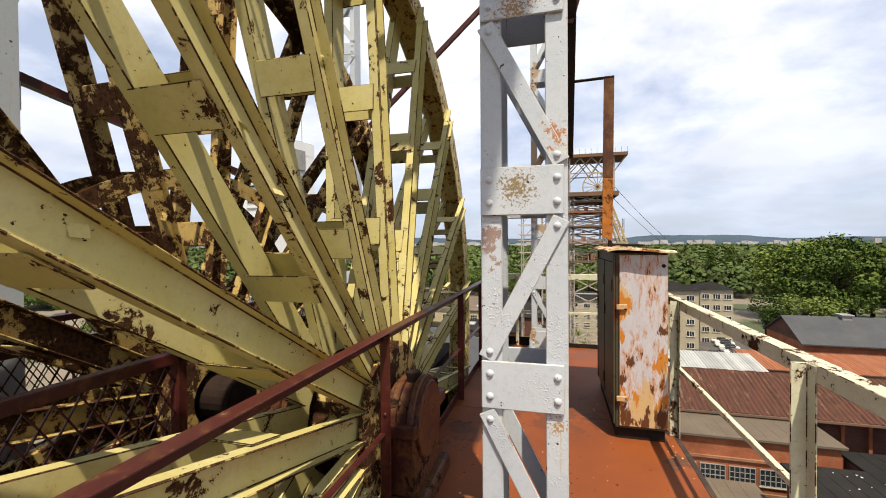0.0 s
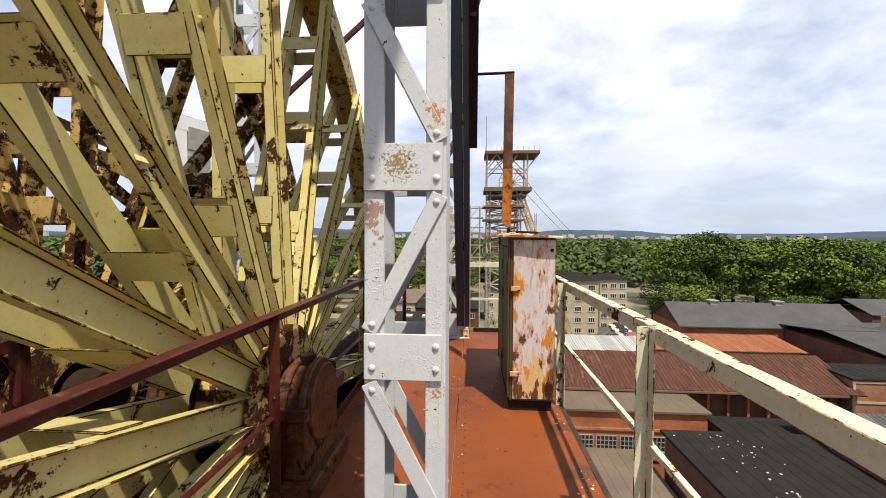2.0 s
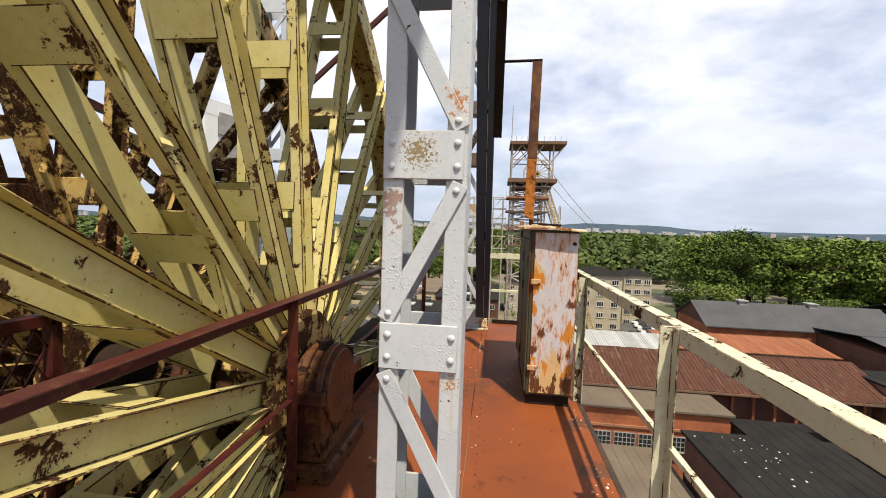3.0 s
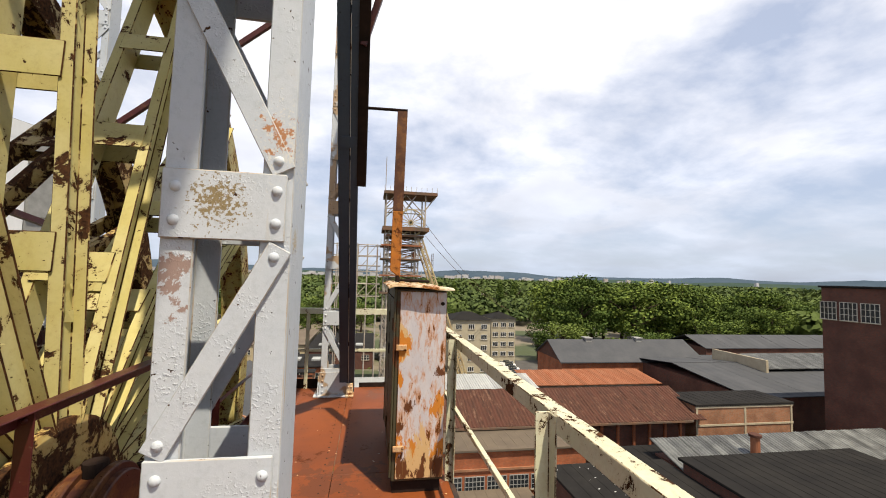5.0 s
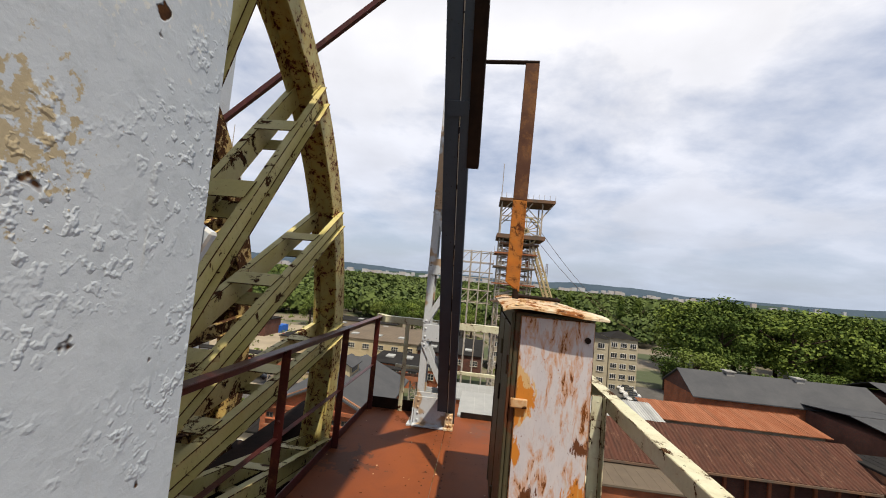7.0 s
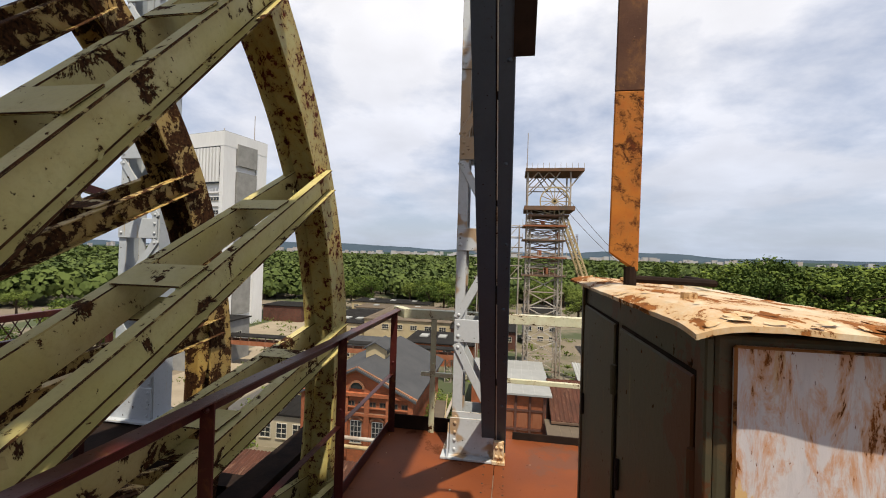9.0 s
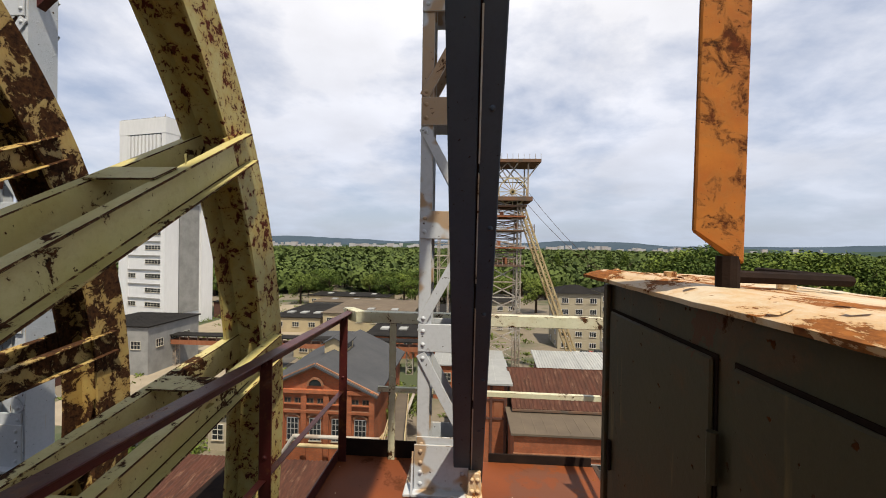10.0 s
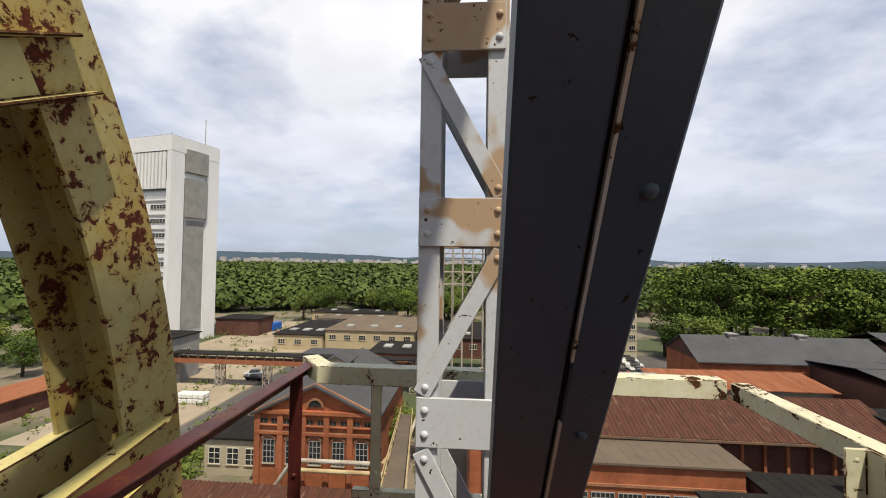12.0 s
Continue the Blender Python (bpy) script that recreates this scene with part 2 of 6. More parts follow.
M_EDGING = painted("dark_rusty_edging", (0.030, 0.022, 0.019), (0.050, 0.030, 0.022), rust=(0.11, 0.05, 0.025), dark=(0.015, 0.010, 0.008), lo=0.58, hi=0.64, scale=12.0, stain=0.4, stain_col=(0.09, 0.045, 0.02), rough=0.8)
M_STRUT = painted("dark_grey_steel", (0.036, 0.054, 0.084), (0.046, 0.066, 0.096), rust=(0.045, 0.03, 0.024), dark=(0.014, 0.015, 0.017), lo=0.64, hi=0.68, scale=8.0, stain=0.15, stain_col=(0.04, 0.03, 0.025), rough=0.45)
M_POLE = painted("orange_rusty_steel", (0.40, 0.135, 0.02), (0.31, 0.09, 0.016), rust=(0.12, 0.035, 0.015), dark=(0.04, 0.02, 0.012), lo=0.53, hi=0.60, scale=22.0, stain=0.5, rough=0.85, depth=0.005)
M_POLE_TOP = painted("dark_brown_rusty_steel", (0.065, 0.026, 0.016), (0.10, 0.045, 0.025), rust=(0.28, 0.17, 0.10), dark=(0.03, 0.015, 0.01), lo=0.60, hi=0.66, scale=14.0, stain=0.3, rough=0.85, depth=0.004)
M_BEARING = painted("red_oxide_casting", (0.046, 0.011, 0.008), (0.026, 0.009, 0.007), rust=(0.022, 0.012, 0.009), lo=0.55, hi=0.60, scale=7.0, stain=0.3, rough=0.5)
M_YELLOW_EDGE = painted("yellow_edge_wear", (0.36, 0.29, 0.10), (0.42, 0.36, 0.16), lo=0.455, hi=0.475, scale=9.0, stain=0.4, stain_col=(0.26, 0.15, 0.04))
M_CREAM_EDGE = painted("cream_edge_wear", (0.50, 0.50, 0.36), (0.56, 0.56, 0.43), lo=0.515, hi=0.535, scale=12.0, stain=0.5)
M_GREY_EDGE = painted("grey_edge_wear", (0.42, 0.45, 0.48), (0.36, 0.34, 0.31), lo=0.60, hi=0.62, scale=9.0, stain=0.4, stain_col=(0.38, 0.25, 0.12))
M_BOX_EDGE = painted("box_edge_rust", (0.32, 0.15, 0.06), (0.22, 0.09, 0.035), lo=0.52, hi=0.56, scale=14.0, stain=0.5)
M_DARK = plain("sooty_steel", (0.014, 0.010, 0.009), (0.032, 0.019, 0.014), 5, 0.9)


# ---- building helpers ----
def thing(name, label="", category="", group="", kind="", at=(0, 0, 0)):
    ob = new(name)
    ob.location = at
    ob.empty_display_size = 0.1
    return tagged(ob, label, category, group, kind)


EDGES = {M_YELLOW.name: M_YELLOW_EDGE, M_CREAM.name: M_CREAM_EDGE, M_GREY.name: M_GREY_EDGE, M_GREY_B.name: M_GREY_EDGE, M_BOX.name: M_BOX_EDGE}


def part(name, bm, material, parent=None, label="", smooth=False):
    me = bpy.data.meshes.new(name)
    bm.to_mesh(me)
    bm.free()
    me.materials.append(material)
    me.materials.append(EDGES.get(material.name, material))
    if smooth:
        for p in me.polygons:
            p.use_smooth = True
    ob = new(name, me)
    if parent is not None:
        ob.parent = parent
        if parent.parent is None:
            ob.matrix_parent_inverse = Matrix.Translation(-parent.location)
    if label:
        tagged(ob, label)
    return ob


def share(src, parent, m):
    """One more object on the mesh of src."""
    ob = new(src.name.split(".")[0], src.data)
    ob.parent = parent
    ob.matrix_basis = m
    return ob


def box(bm, x0, x1, y0, y1, z0, z1):
    v = [bm.verts.new(c) for c in ((x0, y0, z0), (x1, y0, z0), (x1, y1, z0), (x0, y1, z0), (x0, y0, z1), (x1, y0, z1), (x1, y1, z1), (x0, y1, z1))]
    for f in ((3, 2, 1, 0), (4, 5, 6, 7), (0, 1, 5, 4), (1, 2, 6, 5), (2, 3, 7, 6), (3, 0, 4, 7)):
        bm.faces.new([v[i] for i in f])
    return v


def prof(bm, p, q, pts, u):
    """A closed profile (pts in the axes u and direction x u) drawn from p to q."""
    p, q, u = Vector(p), Vector(q), Vector(u)
    d = (q - p).normalized()
    u = (u - d * u.dot(d)).normalized()
    v = d.cross(u)
    a = [bm.verts.new(p + u * s + v * t) for s, t in pts]
    b = [bm.verts.new(q + u * s + v * t) for s, t in pts]
    n = len(pts)
    for i in range(n):
        bm.faces.new((a[i], a[(i + 1) % n], b[(i + 1) % n], b[i]))
    bm.faces.new(a[::-1])
    bm.faces.new(b)


def bar(bm, p, q, w, h, u=(1, 0, 0)):
    prof(bm, p, q, [(-w / 2, -h / 2), (w / 2, -h / 2), (w / 2, h / 2), (-w / 2, h / 2)], u)


def rod(bm, p, q, r, n=8):
    d = Vector(q) - Vector(p)
    u = Vector((1, 0, 0)) if abs(d.normalized().x) < 0.9 else Vector((0, 1, 0))
    prof(bm, p, q, [(r * math.cos(2 * math.pi * i / n), r * math.sin(2 * math.pi * i / n)) for i in range(n)], u)


def angle_pts(a, b, t):
    """L section: leg a along u, leg b along v."""
    return [(0, 0), (a, 0), (a, t), (t, t), (t, b), (0, b)]


def channel_pts(w, f, t):
    """U section: web w along u, flanges f along v."""
    return [(-w / 2, 0), (w / 2, 0), (w / 2, f), (w / 2 - t, f), (w / 2 - t, t), (-w / 2 + t, t), (-w / 2 + t, f), (-w / 2, f)]


def dome(bm, c, n, r, h):
    """A rivet head at c, facing n."""
    n = Vector(n).normalized()
    u = n.orthogonal().normalized()
    v = n.cross(u)
    c = Vector(c)
    rings = []
    for k, (rr, hh) in enumerate(((1.0, 0.0), (0.86, 0.5), (0.5, 0.87))):
        rings.append([bm.verts.new(c + (u * math.cos(a) + v * math.sin(a)) * r * rr + n * h * hh) for a in [i * math.pi / 4 for i in range(8)]])
    top = bm.verts.new(c + n * h)
    for k in range(2):
        for i in range(8):
            bm.faces.new((rings[k][i], rings[k][(i + 1) % 8], rings[k + 1][(i + 1) % 8], rings[k + 1][i]))
    for i in range(8):
        bm.faces.new((rings[2][i], rings[2][(i + 1) % 8], top))


def soften(bm, width=0.004, seg=1):
    bmesh.ops.remove_doubles(bm, verts=bm.verts, dist=1e-5)
    bmesh.ops.bevel(bm, geom=list(bm.edges), offset=width, segments=seg, profile=0.5, affect="EDGES", clamp_overlap=True, material=1)


def ring_pts(bm, cx, cy, cz, prof_xr, a0=0.0, a1=360.0, n=96):
    """A profile of (x, radius) pairs turned about the x axis through (cy, cz)."""
    closed = abs(a1 - a0 - 360) < 1e-6
    rows = []
    steps = n if closed else n + 1
    for i in range(steps):
        a = radians(a0 + (a1 - a0) * i / n)
        rows.append([bm.verts.new((cx + x, cy + r * math.cos(a), cz + r * math.sin(a))) for x, r in prof_xr])
    m = len(prof_xr)
    for i in range(n):
        r0, r1 = rows[i], rows[(i + 1) % steps]
        for k in range(m):
            bm.faces.new((r0[k], r0[(k + 1) % m], r1[(k + 1) % m], r1[k]))
    if not closed:
        bm.faces.new(rows[0])
        bm.faces.new(rows[-1][::-1])


# ---- lattice columns ----
def lattice_column(x0, x1, y0, z_top, mat, label, shift=0.0):
    """Two channels laced on both faces with plates and flat diagonals."""
    depth, fl, th = 0.205, 0.078, 0.012
    y1 = y0 + depth
    root = thing("lattice_column", label, "column", "columns of the headframe", at=((x0 + x1) / 2, y0 + depth / 2, 0))
    for name, xa, s in (("channel", x0, 1), ("channel", x1, -1)):
        bm = bmesh.new()
        pts = [(0, 0), (s * fl, 0), (s * fl, th), (s * th, th), (s * th, depth - th), (s * fl, depth - th), (s * fl, depth), (0, depth)]
        if s < 0:
            pts = pts[::-1]
        a = [bm.verts.new((xa + p, y0 + q, 0.0)) for p, q in pts]
        b = [bm.verts.new((xa + p, y0 + q, z_top)) for p, q in pts]
        for i in range(8):
            bm.faces.new((a[i], a[(i + 1) % 8], b[(i + 1) % 8], b[i]))
        bm.faces.new(a[::-1])
        bm.faces.new(b)
        soften(bm, 0.003)
        part(name, bm, mat, root)
    pitch, hp, xl, xr = 0.707, 0.175, x0 + 0.033, x1 - 0.037
    n = int(z_top / pitch)
    for k in range(n + 1):
        zc = 0.286 + pitch * k + shift
        if zc + hp > z_top:
            break
        for face, yy, d in (("batten_plate", y0, -1), ("batten_plate", y1, 1)):
            bm = bmesh.new()
            ya, yb = sorted((yy + d * 0.003, yy + d * 0.014))
            zz = 0.0 if k == 0 else zc - hp / 2
            box(bm, x0 + 0.001, x1 - 0.014, ya, yb, zz, zc + hp / 2)
            soften(bm, 0.003)
            ob = part(face, bm, mat, root)
            bm = bmesh.new()
            for xx in (xl, xr):
                for zr in (zc - 0.042, zc + 0.042):
                    dome(bm, (xx, yy + d * 0.014, zr), (0, d, 0), 0.0145, 0.010)
            part("rivet", bm, mat, ob, smooth=True)
        za, zb = zc + hp / 2 + 0.034, zc + pitch - hp / 2 - 0.040
        if zb > z_top:
            break
        for yy, d, flip in ((y0, -1, 0), (y1, 1, 0)):
            up = (k + flip) % 2 == 1
            pa, pb = ((xl, za), (xr, zb)) if up else ((xr, za), (xl, zb))
            bm = bmesh.new()
            e = Vector((pb[0] - pa[0], 0, pb[1] - pa[1])).normalized() * 0.03
            yc = yy + d * 0.0075
            bar(bm, (pa[0] - e.x, yc, pa[1] - e.z), (pb[0] + e.x, yc, pb[1] + e.z), 0.062, 0.010, u=(1, 0, 0))
            soften(bm, 0.002)
            ob = part("diagonal_flat", bm, mat, root)
            bm = bmesh.new()
            for c in (pa, pb):
                dome(bm, (c[0], yc + d * 0.004, c[1]), (0, d, 0), 0.0145, 0.010)
            part("rivet", bm, mat, ob, smooth=True)
    return root


def base_shoe(x0, x1, y0, parent, mat):
    bm = bmesh.new()
    box(bm, x0 - 0.01, x1 + 0.01, y0 - 0.030, y0 - 0.018, 0.0, 0.30)
    box(bm, x0 - 0.07, x1 + 0.06, y0 - 0.09, y0 + 0.28, 0.004, 0.022)
    soften(bm, 0.003)
    ob = part("base_plate", bm, mat, parent)
    bm = bmesh.new()
    v = [bm.verts.new(c) for c in ((x0 - 0.012, y0 - 0.035, 0.022), (x0 - 0.012, y0 - 0.10, 0.022), (x0 - 0.012, y0 - 0.035, 0.26), (x0 - 0.022, y0 - 0.035, 0.022), (x0 - 0.022, y0 - 0.10, 0.022), (x0 - 0.022, y0 - 0.035, 0.26))]
    for f in ((0, 1, 2), (5, 4, 3), (0, 3, 4, 1), (1, 4, 5, 2), (2, 5, 3, 0)):
        bm.faces.new([v[i] for i in f])
    part("gusset", bm, mat, parent)
    bm = bmesh.new()
    for xx in (x0 + 0.03, x1 - 0.03):
        for zz in (0.06, 0.13, 0.19, 0.26):
            dome(bm, (xx, y0 - 0.030, zz), (0, -1, 0), 0.0145, 0.010)
    part("rivet", bm, mat, ob, smooth=True)


col_a = lattice_column(-0.323, -0.013, 1.872, 6.2, M_GREY, "riveted lattice steel column in peeling pale grey paint on the deck")
col_b = lattice_column(-0.372, -0.052, 6.215, 6.2, M_GREY_B, "riveted lattice steel column, pale grey with brown patches and rust", -0.03)
base_shoe(-0.372, -0.052, 6.215, col_b, M_GREY_B)
col_c = lattice_column(-3.40, -3.09, 1.872, 6.2, M_GREY, "grey lattice steel column behind the winding wheels")
col_d = lattice_column(-3.43, -3.02, 6.215, 6.2, M_GREY, "grey lattice steel column with a broad riveted foot")
base_shoe(-3.43, -3.02, 6.215, col_d, M_GREY)

# ---- winding wheels ----
WY, WZ, WR = 2.72, 0.47, 3.52


def winding_sheave(mirror, old):
    """A rope wheel on a shaft along x: two spoke planes tied by plates, grooved rim, hub discs."""
    sx = lambda x: x if not mirror else -3.78 - x
    mat, rim_mat = (M_YELLOW_OLD, M_YELLOW_OLD) if old else (M_YELLOW, M_RIM)
    label = "winding sheave with badly flaked yellow paint and rusty spokes" if old else "large winding sheave of pale yellow channel spokes with rust patches"
    root = thing("winding_sheave", label, "sheave", "winding sheaves", at=(sx(-1.3), WY, WZ))
    flip = -1 if mirror else 1
    # rim: near and far flank rings with the rope groove between
    bm = bmesh.new()
    pr = [(-1.25, WR - 0.24), (-1.25, WR), (-1.262, WR + 0.005), (-1.29, WR - 0.09), (-1.43, WR - 0.09), (-1.465, WR + 0.005), (-1.485, WR), (-1.485, WR - 0.24), (-1.47, WR - 0.24), (-1.46, WR - 0.13), (-1.275, WR - 0.13), (-1.265, WR - 0.24)]
    ring_pts(bm, 0, WY, WZ, [(sx(x), r) for x, r in pr], n=120)
    bmesh.ops.recalc_face_normals(bm, faces=bm.faces)
    part("rim", bm, rim_mat, root)
    n = 18
    rng = random.Random(5 if old else 3)
    r0, r1 = 0.37, WR - 0.10
    for k in range(n):
        a = radians(7.4 + 20 * k)
        ca, sa = math.cos(a), math.sin(a)
        tang = Vector((0, -sa, ca))
        at = lambda x, r, o=0.0: Vector((sx(x), WY + r * ca - o * sa, WZ + r * sa + o * ca))
        xn = lambda r: -1.0 - 0.064 * r
        xf = lambda r: -1.40 - 0.026 * r
        bm = bmesh.new()
        w = 0.150 if not old else 0.135
        # webs lie inside, flanges stand outward
        pts = channel_pts(w, 0.062, 0.009)
        p, q = at(xn(r0) - 0.036, r0), at(xn(r1) - 0.036, r1)
        d = (q - p).normalized()
        inward = Vector((-flip, 0, 0))
        u = tang if d.cross(tang).dot(inward) < 0 else -tang
        prof(bm, p, q, pts, u)
        soften(bm, 0.0042 if old else 0.0044)
        spoke = part("spoke", bm, mat, root)
        bm = bmesh.new()
        p, q = at(xf(r0) + 0.036, r0), at(xf(r1) + 0.036, r1)
        u = tang if d.cross(tang).dot(-inward) < 0 else -tang
        prof(bm, p, q, pts, u)
        soften(bm, 0.0042 if old else 0.0044)
        part("spoke", bm, mat, root)
        # tie plates between the two planes, on both edges
        for r in (1.12, 1.95, 2.72):
            h = 0.165 if r < 2.5 else 0.14
            for o in (-w / 2 - 0.006, w / 2 + 0.006):
                bm = bmesh.new()
                bar(bm, at(xn(r) - 0.010, r, o), at(xf(r) + 0.012, r, o), h, 0.009, u=(0, ca, sa))
                soften(bm, 0.004)
                part("tie_plate", bm, mat, root)
        # gusset at the rim
        bm = bmesh.new()
        bar(bm, at(-1.243, r1 - 0.10, -0.09), at(-1.243, r1 - 0.10, 0.09), 0.012, 0.20, u=(1, 0, 0))
        part("gusset", bm, rim_mat, root)
    # hub: discs, drum, shaft
    bm = bmesh.new()
    ring_pts(bm, 0, WY, WZ, [(sx(x), r) for x, r in ((-1.0, 0.20), (-1.0, 0.40), (-1.01, 0.44), (-1.04, 0.44), (-1.04, 0.28), (-1.42, 0.28), (-1.42, 0.44), (-1.46, 0.44), (-1.46, 0.20))], n=40)
    bmesh.ops.recalc_face_normals(bm, faces=bm.faces)
    part("hub", bm, M_YELLOW_OLD, root, "flaking rusty hub discs")
    bm = bmesh.new()
    rod(bm, (sx(-0.84), WY, WZ), (sx(-1.66), WY, WZ), 0.14, 20)
    part("shaft", bm, M_DARK, root, "dark greasy shaft")
    # ring that stiffens the spokes
    if old:
        for xa in (-1.40, -1.06):
            bm = bmesh.new()
            ring_pts(bm, 0, WY, WZ, [(sx(xa), 1.44), (sx(xa), 1.55), (sx(xa - 0.012), 1.55), (sx(xa - 0.012), 1.44)], n=64)
            bmesh.ops.recalc_face_normals(bm, faces=bm.faces)
            part("stiffening_ring", bm, mat, root)
    # torn paint curls
    bm = bmesh.new()
    for k in range(420 if old else 160):
        a = radians(7.4 + 20 * rng.randrange(n) + rng.uniform(-1, 1))
        r = rng.uniform(0.6, 3.2)
        near = rng.random() < 0.6
        x = (-1.045 - 0.064 * r + 0.022) if near else (-1.355 - 0.026 * r - 0.022)
        o = rng.uniform(-0.07, 0.07)
        c = Vector((sx(x), WY + r * math.cos(a) - o * math.sin(a), WZ + r * math.sin(a) + o * math.cos(a)))
        s = rng.uniform(0.010, 0.032)
        t1 = Vector((rng.uniform(-0.7, 0.7), rng.uniform(-1, 1), rng.uniform(-1, 1))).normalized() * s
        t2 = Vector((rng.uniform(-0.7, 0.7), rng.uniform(-1, 1), rng.uniform(-1, 1))).normalized() * s
        lift = Vector(((flip if near else -flip) * s * 0.7, 0, 0))
        v = [bm.verts.new(p_) for p_ in (c - t1, c + t2, c + t1 + lift, c - t2 + lift * 0.6)]
        bm.faces.new(v)
    tagged(part("flaked_paint", bm, mat, root), kind="stuff")
    return root


winding_sheave(False, False)
winding_sheave(True, True)


def pillow_block(x0, x1):
    root = thing("bearing_block", "red-brown rusted cast bearing block with bolted cap", "bearing", "wheel bearings", at=((x0 + x1) / 2, WY, 0))
    bm = bmesh.new()
    box(bm, x0 - 0.05, x1 + 0.05, WY - 0.25, WY + 0.36, -0.02, 0.10)
    box(bm, x0, x1, WY - 0.22, WY + 0.28, 0.10, 0.42)
    soften(bm, 0.02, 2)
    part("pedestal", bm, M_BEARING, root)
    bm = bmesh.new()
    rod(bm, (x0 - 0.02, WY, WZ), (x1 + 0.02, WY, WZ), 0.22, 28)
    for xx in (x0 + 0.02, x1 - 0.05):
        ring_pts(bm, xx, WY, WZ, [(0, 0.20), (0, 0.25), (0.04, 0.25), (0.04, 0.20)], n=28)
    soften(bm, 0.006)
    part("cap", bm, M_BEARING, root)
    for yy in (WY - 0.17, WY + 0.31):
        bm = bmesh.new()
        box(bm, x0 - 0.01, x1 + 0.01, yy - 0.09, yy + 0.09, 0.44, 0.52)
        soften(bm, 0.012, 2)
        lug = part("cap_lug", bm, M_BEARING, root)
        for xx in (x0 + 0.05, x1 - 0.05):
            bm = bmesh.new()
            rod(bm, (xx, yy, 0.52), (xx, yy, 0.60), 0.028, 6)
            part("bolt", bm, M_DARK, lug)
    bm = bmesh.new()
    rod(bm, ((x0 + x1) / 2, WY, WZ + 0.20), ((x0 + x1) / 2, WY, WZ + 0.27), 0.045, 12)
    part("grease_cup", bm, M_DARK, root)


pillow_block(-0.975, -0.80)
pillow_block(-1.72, -1.56)
pillow_block(-3.02, -2.85)

# ---- deck ----
deck = thing("deck", "orange-red painted steel plate deck with seams", "deck", kind="structure", at=(0, 3, 0))
for x0, x1, ys in ((-0.97, -0.035, (-2.6, -0.4, 1.7, 4.11, 6.60)), (-0.031, 0.83, (-2.6, -0.4, 1.7, 4.11, 6.60))):
    for ya, yb in zip(ys, ys[1:]):
        bm = bmesh.new()
        box(bm, x0, x1, ya + 0.002, yb - 0.002, -0.012, 0.0)
        soften(bm, 0.002)
        part("deck_plate", bm, M_DECK, deck)
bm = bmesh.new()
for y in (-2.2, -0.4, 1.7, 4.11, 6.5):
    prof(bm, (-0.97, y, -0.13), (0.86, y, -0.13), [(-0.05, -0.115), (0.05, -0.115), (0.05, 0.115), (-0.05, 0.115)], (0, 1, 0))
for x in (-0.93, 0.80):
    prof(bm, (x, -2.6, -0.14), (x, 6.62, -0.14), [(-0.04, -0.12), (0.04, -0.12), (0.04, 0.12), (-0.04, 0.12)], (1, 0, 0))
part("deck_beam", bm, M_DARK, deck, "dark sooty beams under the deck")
bm = bmesh.new()
for k in range(60):
    for xx in (0.035, -0.105):
        dome(bm, (xx, -0.3 + k * 0.112, 0.0), (0, 0, 1), 0.0075, 0.004)
part("rivet", bm, M_EDGING, deck, "small dark rivets along the plate seam", smooth=True)
rng = random.Random(11)
bm = bmesh.new()
for k in range(230):
    x, y = rng.uniform(-0.95, 0.82), rng.uniform(-0.5, 6.5)
    if rng.random() < 0.6:
        x = 0.80 - abs(rng.gauss(0, 0.05))
    r = rng.uniform(0.003, 0.011)
    vs = [bm.verts.new((x + r * math.cos(a) * rng.uniform(0.6, 1.3), y + r * math.sin(a) * rng.uniform(0.6, 1.3), 0.0)) for a in (0, 1.3, 2.6, 3.9, 5.1)]
    t = bm.verts.new((x, y, r * 0.7))
    for i in range(5):
        bm.faces.new((vs[i], vs[(i + 1) % 5], t))
tagged(part("paint_chips", bm, M_LID), "pale paint chips and grit scattered on the deck", "debris", kind="stuff")
root = thing("toe_board", "dark steel angle edging along the deck", "edging", kind="structure", at=(0.835, 2, 0))
bm = bmesh.new()
prof(bm, (0.83, -2.6, 0.002), (0.83, 6.62, 0.002), angle_pts(0.035, 0.075, 0.008), (1, 0, 0))
part("edging_angle", bm, M_EDGING, root)
root = thing("toe_board", "rusty toe board across the deck end", "edging", kind="structure", at=(-0.1, 6.6, 0))
bm = bmesh.new()
box(bm, -0.96, -0.40, 6.60, 6.612, -0.01, 0.12)
box(bm, 0.10, 0.82, 6.60, 6.612, -0.01, 0.06)
soften(bm, 0.003)
part("edging_angle", bm, M_DARK, root)
root = thing("toe_board", "red-brown steel edging beside the wheel pit", "edging", kind="structure", at=(-0.97, 3, 0))
for ya, yb in ((-2.6, WY - 0.46), (WY + 0.46, 6.58)):
    bm = bmesh.new()
    box(bm, -0.982, -0.972, ya, yb, -0.10, 0.07)
    soften(bm, 0.003)
    part("edging_angle", bm, M_RED, root)


